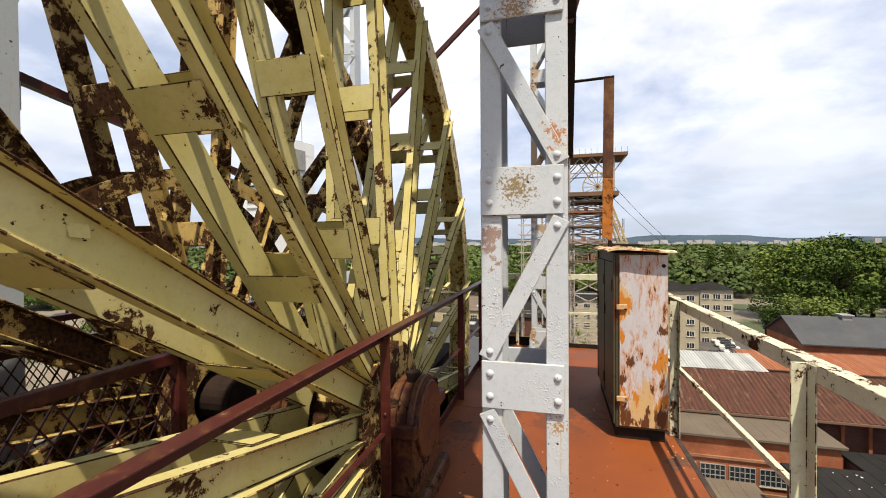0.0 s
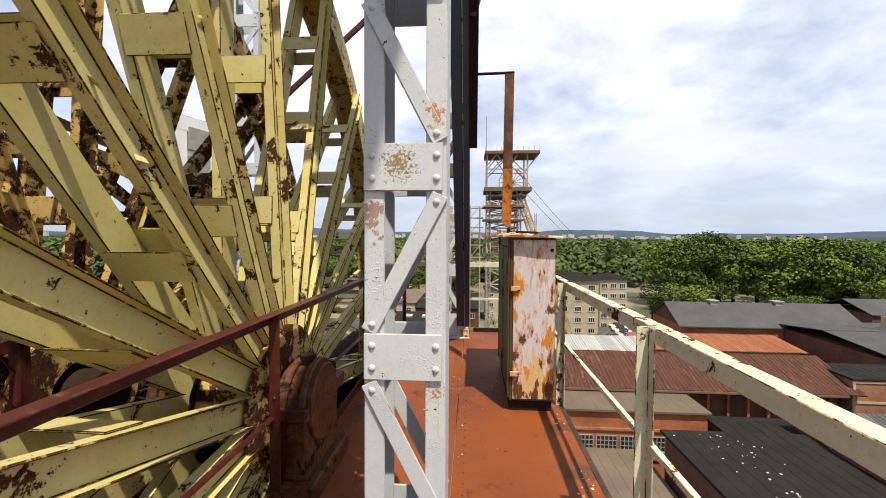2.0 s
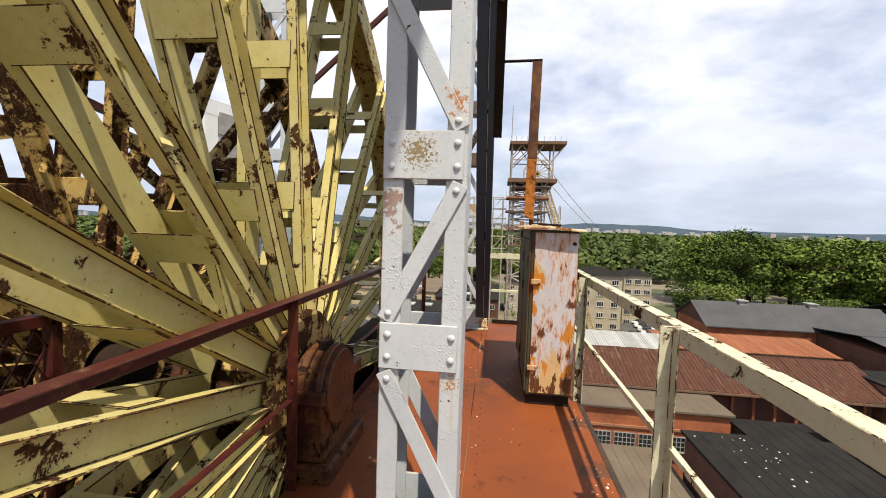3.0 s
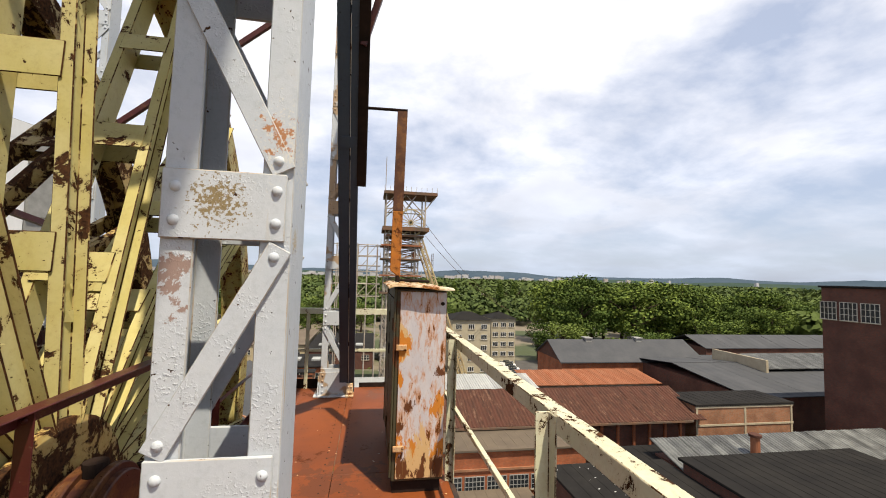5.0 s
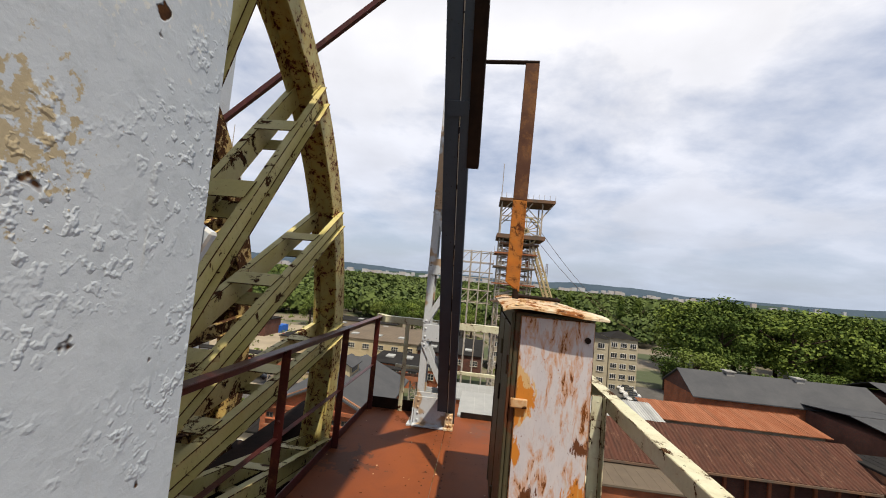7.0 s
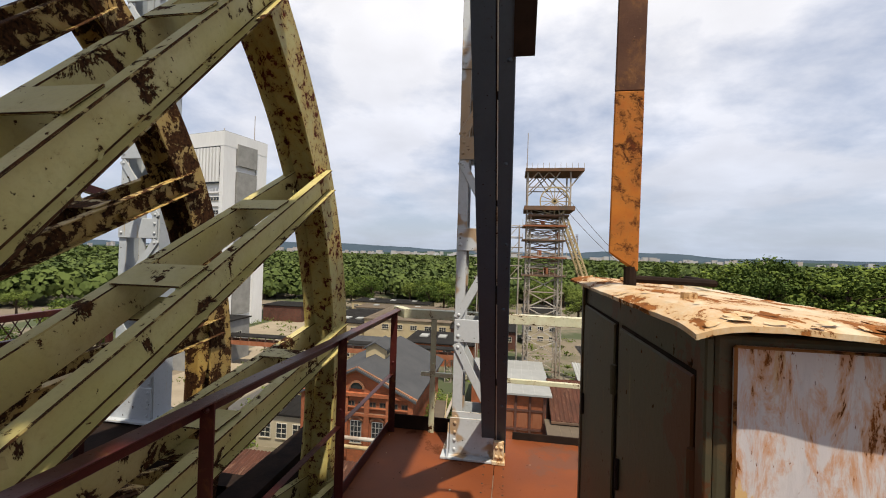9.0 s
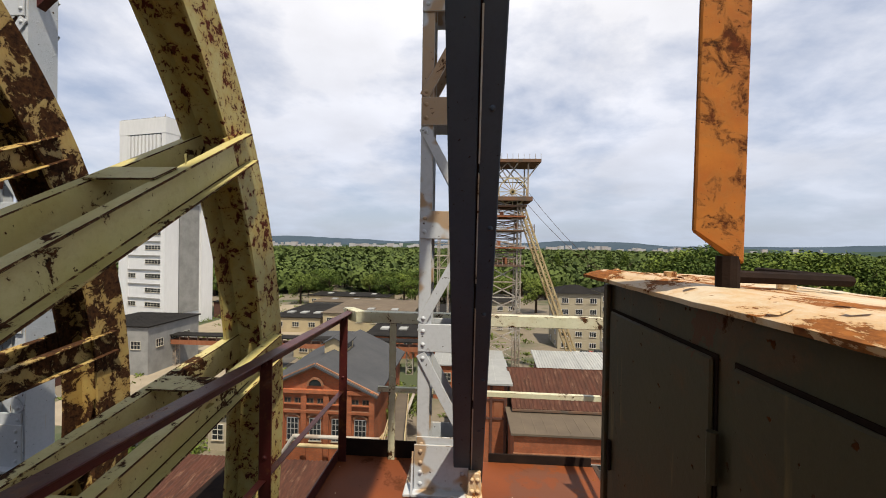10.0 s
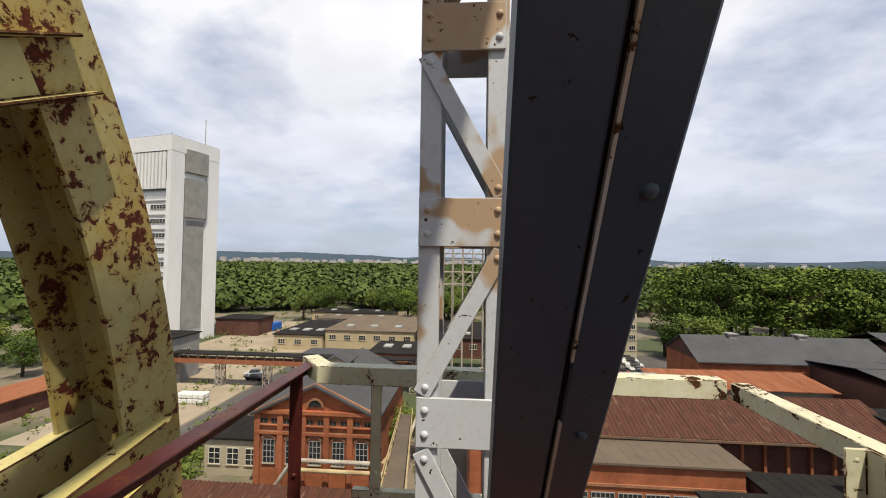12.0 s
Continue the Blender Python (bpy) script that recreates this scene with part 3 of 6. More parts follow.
# ---- railings ----
def railing(label, mat, rail_pts, posts, group, size=0.06, th=0.008, leg=(0, 0, -1), mid=None, mid_size=0.035):
    """Angle-iron railing along rail_pts with posts down to the deck."""
    root = thing("railing", label, "railing", group, at=(rail_pts[0][0], rail_pts[0][1], 0))
    for p, q in zip(rail_pts, rail_pts[1:]):
        bm = bmesh.new()
        d = (Vector(q) - Vector(p)).normalized()
        u = Vector(leg).cross(d)
        prof(bm, p, q, angle_pts(size, size, th), u)
        bmesh.ops.recalc_face_normals(bm, faces=bm.faces)
        soften(bm, 0.003)
        part("top_rail", bm, mat, root)
    for p, q in (mid or ()):
        bm = bmesh.new()
        d = (Vector(q) - Vector(p)).normalized()
        prof(bm, p, q, angle_pts(mid_size, mid_size, 0.006), Vector((0, 0, -1)).cross(d))
        bmesh.ops.recalc_face_normals(bm, faces=bm.faces)
        soften(bm, 0.002)
        part("mid_rail", bm, mat, root)
    for x, y, w in posts:
        bm = bmesh.new()
        zt = rail_pts[0][2] - 0.004
        prof(bm, (x, y, 0.0), (x, y, zt), angle_pts(w, w, 0.007), (-1 if x > 0 else 1, 0, 0))
        bmesh.ops.recalc_face_normals(bm, faces=bm.faces)
        soften(bm, 0.003)
        post = part("post", bm, mat, root)
        for zz in (zt - 0.03, 0.60):
            bm = bmesh.new()
            dome(bm, (x + (w if x < 0 else -w) * 0.5, y - 0.001, zz), (0, -1, 0), 0.011, 0.008)
            part("bolt", bm, mat, post, smooth=True)
    return root


Z_R = 1.06
railing("cream-painted angle iron railing with dark chips along the deck edge", M_CREAM,
        [(0.86, -2.6, Z_R), (0.86, 6.50, Z_R)], [(0.862, -1.4, 0.06), (0.862, 0.4, 0.06), (0.862, 2.21, 0.06), (0.862, 3.92, 0.06), (0.862, 5.92, 0.06)], "deck railings",
        mid=[((0.85, -2.6, 0.55), (0.85, 6.50, 0.55))], size=0.068, mid_size=0.028)
railing("chipped cream railing across the end of the deck", M_CREAM,
        [(0.86, 6.52, Z_R), (-0.86, 6.54, Z_R), (-1.01, 6.74, Z_R - 0.005)], [(-0.62, 6.56, 0.05)], "deck railings",
        mid=[((0.86, 6.53, 0.52), (-0.70, 6.56, 0.52))], size=0.078)
railing("red-brown angle iron railing beside the wheel", M_RED,
        [(-0.965, -2.6, Z_R - 0.015), (-0.965, 6.74, Z_R - 0.015)], [(-0.965, -1.2, 0.058), (-0.965, 0.6, 0.058), (-0.965, 2.40, 0.058), (-0.965, 4.25, 0.058), (-0.965, 5.38, 0.058), (-0.965, 6.50, 0.058)], "deck railings", size=0.062,
        mid=[((-0.965, -2.6, 0.50), (-0.965, WY - 0.30, 0.50)), ((-0.965, WY + 0.36, 0.50), (-0.965, 6.5, 0.50))])


def mesh_fence(p, q, h0, h1, label):
    """Frame of angles with woven wire in it."""
    p, q = Vector(p), Vector(q)
    root = thing("mesh_fence", label, "fence", "mesh fences", at=tuple(p))
    bm = bmesh.new()
    for z in (h0, h1):
        bar(bm, p + Vector((0, 0, z)), q + Vector((0, 0, z)), 0.05, 0.05, u=(0, 0, 1))
    soften(bm, 0.004)
    part("rail", bm, M_RED, root)
    L = (q - p).length
    d = (q - p) / L
    k = int(L / 1.6) + 1
    for i in range(k + 1):
        bm = bmesh.new()
        c = p + d * (L * i / k)
        bar(bm, c, c + Vector((0, 0, h1)), 0.05, 0.04)
        part("post", bm, M_RED, root)
    bm = bmesh.new()
    s = -(h1 - h0)
    while s < L:
        for sg in (1, -1):
            a, b = (s, s + (h1 - h0) * 0.6)
            za, zb = (h0, h1) if sg > 0 else (h1, h0)
            a2, b2 = max(a, 0), min(b, L)
            if b2 > a2:
                f = lambda t: za + (zb - za) * (t - a) / (b - a)
                bar(bm, p + d * a2 + Vector((0, 0, f(a2))), p + d * b2 + Vector((0, 0, f(b2))), 0.006, 0.006)
        s += 0.085
    tagged(part("wire_mesh", bm, M_RED, root), kind="stuff")


mesh_fence((-3.04, -1.2, -0.015), (-3.04, 5.6, -0.015), 0.12, 0.92, "red-brown railing with woven wire mesh behind the wheels")
mesh_fence((-1.72, -2.4, -0.02), (-1.72, 1.86, -0.02), 0.10, 1.03, "dark red railing with woven wire mesh between the wheels")
mesh_fence((-3.7, -1.2, -0.015), (-3.7, 6.4, -0.015), 0.30, 0.98, "dark railing with wire mesh on the far deck edge")

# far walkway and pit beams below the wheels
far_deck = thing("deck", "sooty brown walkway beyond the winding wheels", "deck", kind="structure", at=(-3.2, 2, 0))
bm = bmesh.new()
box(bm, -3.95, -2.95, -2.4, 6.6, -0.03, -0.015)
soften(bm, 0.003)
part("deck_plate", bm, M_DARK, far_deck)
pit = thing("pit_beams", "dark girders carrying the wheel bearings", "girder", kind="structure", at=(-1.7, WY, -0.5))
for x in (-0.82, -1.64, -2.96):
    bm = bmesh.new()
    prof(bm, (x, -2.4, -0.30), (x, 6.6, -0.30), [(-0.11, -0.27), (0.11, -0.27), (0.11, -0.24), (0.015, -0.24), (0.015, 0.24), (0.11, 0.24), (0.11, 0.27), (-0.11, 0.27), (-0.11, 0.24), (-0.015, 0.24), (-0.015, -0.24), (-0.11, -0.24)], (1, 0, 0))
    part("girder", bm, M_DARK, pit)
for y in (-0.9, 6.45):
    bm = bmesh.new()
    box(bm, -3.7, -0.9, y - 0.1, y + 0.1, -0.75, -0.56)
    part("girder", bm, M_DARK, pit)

# sheets and floor added to close the pit, so that it stays dark
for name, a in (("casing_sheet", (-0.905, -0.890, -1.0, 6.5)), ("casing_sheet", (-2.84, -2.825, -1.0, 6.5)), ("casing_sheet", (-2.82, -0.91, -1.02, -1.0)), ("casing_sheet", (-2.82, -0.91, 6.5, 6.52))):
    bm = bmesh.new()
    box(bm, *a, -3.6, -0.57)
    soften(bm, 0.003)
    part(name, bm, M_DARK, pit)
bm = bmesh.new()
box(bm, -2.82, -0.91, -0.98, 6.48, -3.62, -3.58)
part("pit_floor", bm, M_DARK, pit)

# tie rods high between the columns
for p, q in (((-3.2, 2.05, 2.55), (-3.2, 6.2, 1.9)), ((-3.1, 2.0, 3.3), (-0.2, 2.0, 5.2)), ((-3.2, 6.3, 3.0), (-0.25, 6.3, 5.6))):
    ob = thing("tie_bar", "red-brown steel tie bar between the columns", "tie bar", "tie bars", at=p)
    bm = bmesh.new()
    bar(bm, p, q, 0.06, 0.06, u=(0, 0, 1))
    part("bar", bm, M_RED, ob)

# ---- leaning strut ----
strut = thing("leaning_strut", "dark grey leaning steel strut of two angles with a gap", "strut", at=(-0.03, 6.3, 0))
on = lambda z, x=0.0: (x, 6.3 - 0.68 * z, z)
sd = (Vector(on(1)) - Vector(on(0))).normalized()
for x, leg, w in ((-0.134, 1, 0.100), (0.046, -1, 0.072)):
    bm = bmesh.new()
    pts = [(0, 0), (leg * w, 0), (leg * w, 0.009), (leg * 0.009, 0.009), (leg * 0.009, 0.085), (0, 0.085)]
    prof(bm, on(0.02, x), on(6.05, x), pts, (1, 0, 0))
    bmesh.ops.recalc_face_normals(bm, faces=bm.faces)
    soften(bm, 0.004)
    part("angle_bar", bm, M_STRUT, strut)
bm = bmesh.new()
prof(bm, on(2.36, 0.036), on(5.4, 0.036), [(0, -0.01), (0.085, -0.01), (0.085, 0.12), (0.075, 0.12), (0.075, 0.0), (0, 0.0)], (1, 0, 0))
bmesh.ops.recalc_face_normals(bm, faces=bm.faces)
part("side_plate", bm, M_DARK, strut, "sooty wider plate on the upper strut")
bm = bmesh.new()
prof(bm, on(0.03, -0.05), on(6.0, -0.05), [(0, 0.014), (0.05, 0.014), (0.05, 0.022), (0, 0.022)], (1, 0, 0))
bmesh.ops.recalc_face_normals(bm, faces=bm.faces)
part("packing_plate", bm, M_DARK, strut)
bm = bmesh.new()
rng = random.Random(19)
z = 0.05
while z < 5.9:
    zn = z + rng.uniform(0.25, 0.8)
    w = rng.uniform(0.004, 0.008)
    prof(bm, on(z, -0.0285), on(min(zn, 5.95), -0.0285), [(0, -0.0025), (w, -0.0025), (w, 0.007), (0, 0.007)], (1, 0, 0))
    z = zn + rng.uniform(0.0, 0.12)
bmesh.ops.recalc_face_normals(bm, faces=bm.faces)
part("worn_edge", bm, M_GREY_EDGE, strut, "pale worn inner edge of the strut")
for k in range(14):
    bm = bmesh.new()
    dome(bm, on(0.5 + k * 0.37, 0.012 + 0.01 * (k % 2)), (0, -1, -0.68), 0.011, 0.007)
    part("rivet", bm, M_STRUT, strut, smooth=True)
for z in (2.7, 4.2):
    bm = bmesh.new()
    bar(bm, on(z, -0.115), on(z, 0.034), 0.10, 0.02, u=sd)
    part("spacer", bm, M_STRUT, strut)
bm = bmesh.new()
bar(bm, on(3.35, 0.07), (0.60, 3.75, 5.1), 0.05, 0.05, u=(0, 1, 0))
part("side_brace", bm, M_RED, strut)
bm = bmesh.new()
box(bm, -0.045, 0.035, 6.13, 6.17, 0.0, 0.17)
box(bm, -0.055, 0.045, 6.12, 6.34, 0.0, 0.03)
soften(bm, 0.006)
part("foot", bm, M_LID, strut, "cream rusty foot of the strut")
for xx in (-0.02, 0.015):
    for zz in (0.06, 0.13):
        bm = bmesh.new()
        dome(bm, (xx, 6.13, zz), (0, -1, 0), 0.014, 0.012)
        part("bolt", bm, M_LID, strut, smooth=True)

# ---- added unseen gangway that shades deck and wheel, on strut and columns ----
up = thing("upper_platform", "added unseen steel gangway high above that shades deck and wheel", "platform", at=(0.48, 3, 6.2))
for k in range(6):
    bm = bmesh.new()
    ya = -2.6 + k * 1.48
    box(bm, 0.30, 0.67, ya, ya + 1.47, 6.215, 6.23)
    soften(bm, 0.003)
    part("platform_plate", bm, M_DARK, up)
for x in (0.34, 0.63):
    bm = bmesh.new()
    box(bm, x - 0.035, x + 0.035, -2.6, 6.27, 6.06, 6.21)
    part("platform_beam", bm, M_DARK, up)
# extra overhead plates, placed only to put part of the wheel in shade
for k in range(4):
    bm = bmesh.new()
    xa = -1.75 + k * 0.51
    box(bm, xa, xa + 0.50, 1.70, 3.30, 6.215, 6.23)
    soften(bm, 0.003)
    part("platform_plate", bm, M_DARK, up)
bm = bmesh.new()
box(bm, -0.24, -0.10, 2.03, 6.14, 6.06, 6.21)
part("platform_beam", bm, M_DARK, up)
for y in (1.78, 3.2):
    bm = bmesh.new()
    box(bm, -1.75, -0.24, y - 0.05, y + 0.05, 6.08, 6.21)
    part("platform_beam", bm, M_DARK, up)
for y in (1.975, 6.20):
    bm = bmesh.new()
    box(bm, -0.36, 0.30, y - 0.05, y + 0.05, 6.205, 6.30)
    part("platform_beam", bm, M_DARK, up)

# ---- rusty box with its post ----
cab = thing("switch_box", "rusted lilac-grey sheet steel box with an overhanging lid", "metal box", at=(0.58, 4.35, 0))
BX0, BX1, BY0, BY1 = 0.388, 0.758, 3.762, 4.97
bm = bmesh.new()
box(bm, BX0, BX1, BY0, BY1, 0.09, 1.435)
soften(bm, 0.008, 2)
part("body", bm, M_BOX_SIDE, cab, "khaki painted steel body in peeling paint, darkened as the shaded side")
bm = bmesh.new()
box(bm, 0.414, 0.754, 3.749, 3.761, 0.11, 1.42)
soften(bm, 0.004)
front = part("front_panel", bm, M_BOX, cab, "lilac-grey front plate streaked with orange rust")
for zz in (0.32, 1.02):
    bm = bmesh.new()
    box(bm, 0.392, 0.470, 3.728, 3.749, zz - 0.02, zz + 0.022)
    soften(bm, 0.006, 2)
    part("hinge", bm, M_HINGE, front, "rusty hinge leaf")
bm = bmesh.new()
rod(bm, (0.722, 3.749, 1.335), (0.722, 3.738, 1.335), 0.014, 10)
part("lock", bm, M_DARK, front, "round black lock hole")
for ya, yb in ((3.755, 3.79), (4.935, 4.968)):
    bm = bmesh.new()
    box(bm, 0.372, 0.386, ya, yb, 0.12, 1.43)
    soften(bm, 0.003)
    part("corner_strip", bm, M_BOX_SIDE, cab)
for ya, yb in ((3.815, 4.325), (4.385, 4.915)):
    # black backing strip stands in for the shaded gap round each door
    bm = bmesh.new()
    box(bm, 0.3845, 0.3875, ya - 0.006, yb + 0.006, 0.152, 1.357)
    part("door_gasket", bm, M_DARK, cab, "black strip drawn for the shaded gap round the door")
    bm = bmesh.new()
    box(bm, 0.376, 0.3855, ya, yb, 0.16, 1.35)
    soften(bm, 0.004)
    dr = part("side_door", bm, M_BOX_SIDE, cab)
    bm = bmesh.new()
    box(bm, 0.366, 0.376, yb - 0.035, yb - 0.020, 0.88, 0.97)
    soften(bm, 0.003)
    part("handle", bm, M_DARK, dr)
    for zz in (0.30, 1.18):
        bm = bmesh.new()
        rod(bm, (0.374, ya - 0.014, zz - 0.045), (0.374, ya - 0.014, zz + 0.045), 0.010, 8)
        part("hinge", bm, M_BOX_SIDE, dr)
bm = bmesh.new()
box(bm, 0.40, 0.74, 3.79, 4.95, 0.0, 0.09)
part("plinth", bm, M_DARK, cab, "dark inset plinth")
# lid: a bent sheet, its long edge folded down, rim slightly buckled
bm = bmesh.new()
nx, ny = 20, 40
LX0, LX1, LY0, LY1 = 0.325, 0.795, 3.675, 5.03
def lidz(x, y):
    z = 1.476 - 0.055 * (x - LX0)
    if x < LX0 + 0.07:
        z -= 0.022 * ((LX0 + 0.07 - x) / 0.07) ** 1.5
    if y < LY0 + 0.05:
        z -= 0.008 * ((LY0 + 0.05 - y) / 0.05)
    return z + 0.005 * noise.noise(Vector((x * 5, y * 2.2, 0))) + 0.0025 * noise.noise(Vector((x * 19, y * 13, 3)))
grid = []
for i in range(nx + 1):
    row = []
    for j in range(ny + 1):
        x = LX0 + (LX1 - LX0) * i / nx
        y = LY0 + (LY1 - LY0) * j / ny
        row.append(bm.verts.new((x + 0.006 * noise.noise(Vector((y * 6, 4, i * 0.05))), y + 0.006 * noise.noise(Vector((x * 9, 8, j * 0.05))), lidz(x, y))))
    grid.append(row)
for i in range(nx):
    for j in range(ny):
        bm.faces.new((grid[i][j], grid[i + 1][j], grid[i + 1][j + 1], grid[i][j + 1]))
ext = bmesh.ops.extrude_face_region(bm, geom=list(bm.faces))
for v in ext["geom"]:
    if isinstance(v, bmesh.types.BMVert):
        v.co.z -= 0.009
bmesh.ops.recalc_face_normals(bm, faces=bm.faces)
lid = part("lid", bm, M_LID, cab, "cream lid with peeling paint and ragged rusty rim")
# curled flakes of the thick paint
rng = random.Random(23)
bm = bmesh.new()
for k in range(60):
    x, y = rng.uniform(LX0 + 0.02, LX1 - 0.02), rng.uniform(LY0 + 0.02, LY1 - 0.05)
    if k % 2:
        y = LY0 + abs(rng.gauss(0.02, 0.03))
    n_ = rng.randint(5, 8)
    r = rng.uniform(0.004, 0.013)
    up_ = rng.uniform(0, 6.28)
    vs = []
    for q in range(n_):
        a = 6.2832 * q / n_
        rr = r * rng.uniform(0.6, 1.25)
        px, py = max(LX0, min(LX1, x + rr * 1.5 * math.cos(a))), max(LY0, min(LY1, y + rr * math.sin(a)))
        vs.append(bm.verts.new((px, py, lidz(px, py) + 0.002 + 0.004 * max(0.0, math.cos(a - up_)))))
    bm.faces.new(vs)
tagged(part("flaked_paint", bm, M_LID, lid), kind="stuff")
for xx, yy in ((0.62, 4.55), (0.52, 4.85), (0.44, 4.0)):
    bm = bmesh.new()
    rod(bm, (xx, yy, lidz(xx, yy)), (xx, yy, lidz(xx, yy) + 0.014), 0.017, 10)
    part("bolt", bm, M_LID, lid)

pole_root = thing("flat_steel_post", "tall orange-rusted steel post on the metal box", "post", at=(0.41, 4.43, 1.47))
PY = 4.42
pts = [(0.362, PY), (0.452, PY), (0.452, PY + 0.035), (0.440, PY + 0.035), (0.440, PY + 0.012), (0.362, PY + 0.012)]
for za, zb, mt, lab in ((1.575, 2.10, M_POLE, "bright orange rusted lower length"), (2.10, 3.03, M_POLE_TOP, "dark brown upper length")):
    bm = bmesh.new()
    lean = lambda z: 0.018 * (z - 1.56) / 1.39
    a = [bm.verts.new((x + lean(za), y, za - (0.06 if za < 2 and x > 0.40 else 0.0))) for x, y in pts]
    b = [bm.verts.new((x + lean(zb), y, zb)) for x, y in pts]
    for i in range(6):
        bm.faces.new((a[i], a[(i + 1) % 6], b[(i + 1) % 6], b[i]))
    bm.faces.new(a[::-1])
    bm.faces.new(b)
    bmesh.ops.recalc_face_normals(bm, faces=bm.faces)
    soften(bm, 0.003)
    part("upright", bm, mt, pole_root, lab)
bm = bmesh.new()
rod(bm, (0.432, PY + 0.016, 1.455), (0.432, PY + 0.016, 1.53), 0.020, 10)
rod(bm, (0.432, PY + 0.016, 1.492), (0.72, PY + 0.10, 1.482), 0.012, 8)
rod(bm, (0.72, PY + 0.10, 1.482), (0.76, 4.85, 1.482), 0.012, 8)
part("foot_rod", bm, M_DARK, pole_root)
bm = bmesh.new()
rod(bm, (0.47, PY + 0.01, 3.02), (0.02, PY + 0.01, 3.01), 0.014, 8)
rod(bm, (0.06, PY + 0.02, 2.94), (0.06, PY + 0.02, 3.05), 0.02, 8)
part("stay_rod", bm, M_DARK, pole_root)

# ================= the surroundings, 24.5 m below =================
G = -24.5


def masonry(name, brick, brick2, mortar, scale=1.0, rand=0.0):
    """Brickwork at real size, soot and stains over it."""
    m, nt, b = nodes_of(name, 0.9)
    g = nt.nodes.new("ShaderNodeNewGeometry")
    sp = nt.nodes.new("ShaderNodeSeparateXYZ")
    nt.links.new(g.outputs["Position"], sp.inputs[0])
    cb = nt.nodes.new("ShaderNodeCombineXYZ")
    nt.links.new(math_node(nt, "ADD", sp.outputs["X"], sp.outputs["Y"]), cb.inputs[0])
    nt.links.new(sp.outputs["Z"], cb.inputs[1])
    br = nt.nodes.new("ShaderNodeTexBrick")
    br.inputs["Scale"].default_value = 1.0
    br.inputs["Brick Width"].default_value, br.inputs["Row Height"].default_value = 0.27 * scale, 0.085 * scale
    br.inputs["Mortar Size"].default_value = 0.010
    br.inputs["Color1"].default_value, br.inputs["Color2"].default_value, br.inputs["Mortar"].default_value = (*brick, 1), (*brick2, 1), (*mortar, 1)
    nt.links.new(cb.outputs[0], br.inputs["Vector"])
    v = coords(nt)
    a = noise_of(nt, v, 0.35, 7, 0.65)
    f = noise_of(nt, v, 2.2, 6, 0.7)
    col = mix(nt, ramp(nt, a, (0.42, 0.0), (0.66, 0.75)), br.outputs["Color"], tuple(c * 0.35 for c in brick))
    col = mix(nt, ramp(nt, f, (0.58, 0.0), (0.75, 0.45)), col, tuple(c * 0.6 + 0.05 for c in brick2))
    nt.links.new(col, b.inputs["Base Color"])
    bump(nt, b, br.outputs["Fac"], 0.3, 0.01)
    return m


M_BRICK = masonry("red_brick", (0.38, 0.105, 0.036), (0.30, 0.078, 0.028), (0.18, 0.10, 0.06))
M_BRICK_DARK = masonry("sooty_brick", (0.13, 0.042, 0.025), (0.09, 0.03, 0.02), (0.06, 0.045, 0.035))
M_BRICK_TAN = masonry("orange_tan_brick", (0.32, 0.13, 0.06), (0.26, 0.10, 0.045), (0.22, 0.17, 0.12))
M_PLASTER = plain("grey_beige_render", (0.42, 0.37, 0.27), (0.35, 0.31, 0.23), 0.5, 0.9, fine=6)
M_CREAMW = plain("cream_render", (0.46, 0.38, 0.24), (0.38, 0.31, 0.20), 0.4, 0.9, fine=5)
M_WHITE = plain("white_concrete", (0.74, 0.75, 0.76), (0.64, 0.65, 0.67), 0.12, 0.85, fine=1.5, stretch=(1, 1, 0.25))
M_GREYC = plain("grey_concrete", (0.30, 0.30, 0.29), (0.22, 0.22, 0.215), 0.4, 0.9, fine=4)
M_TAR = plain("dark_bitumen_felt", (0.015, 0.014, 0.014), (0.027, 0.025, 0.023), 0.35, 0.85, fine=3, rand=0.4)
M_TARG = plain("grey_bitumen_felt", (0.066, 0.069, 0.076), (0.088, 0.090, 0.096), 0.25, 0.8, fine=3, rand=0.25)
M_TARB = plain("brown_grey_felt", (0.17, 0.135, 0.10), (0.125, 0.10, 0.078), 0.3, 0.9, fine=3, rand=0.3)
M_RUSTR = painted("rusty_corrugated_sheet", (0.075, 0.028, 0.018), (0.042, 0.019, 0.013), rust=(0.19, 0.125, 0.095), dark=(0.12, 0.055, 0.035), lo=0.575, hi=0.63, scale=1.6, stain=0.5, stain_col=(0.115, 0.045, 0.026), rough=0.9, stretch=(2.2, 0.45, 0.45), fine=6.0, depth=0.01)
M_RUSTO = plain("orange_rust_sheet", (0.26, 0.09, 0.045), (0.32, 0.14, 0.08), 0.6, 0.85, fine=4, stretch=(2, 0.5, 0.5), rand=0.5)
M_ZINC = plain("pale_corrugated_sheet", (0.42, 0.43, 0.42), (0.34, 0.35, 0.35), 0.6, 0.6, fine=5, rand=0.5)
M_GLASSR = plain("dirty_glass_roofing", (0.19, 0.195, 0.185), (0.065, 0.065, 0.062), 0.6, 0.4, fine=4, rand=0.75)
M_PANE = plain("dark_window_glass", (0.02, 0.024, 0.028), (0.035, 0.04, 0.045), 2, 0.15, bump_s=0.02, rand=0.5)
M_FRAME = plain("pale_window_frame", (0.55, 0.53, 0.47), (0.45, 0.43, 0.38), 3, 0.7)
M_STONE = plain("pale_trim", (0.42, 0.36, 0.26), (0.34, 0.28, 0.20), 1.0, 0.9)
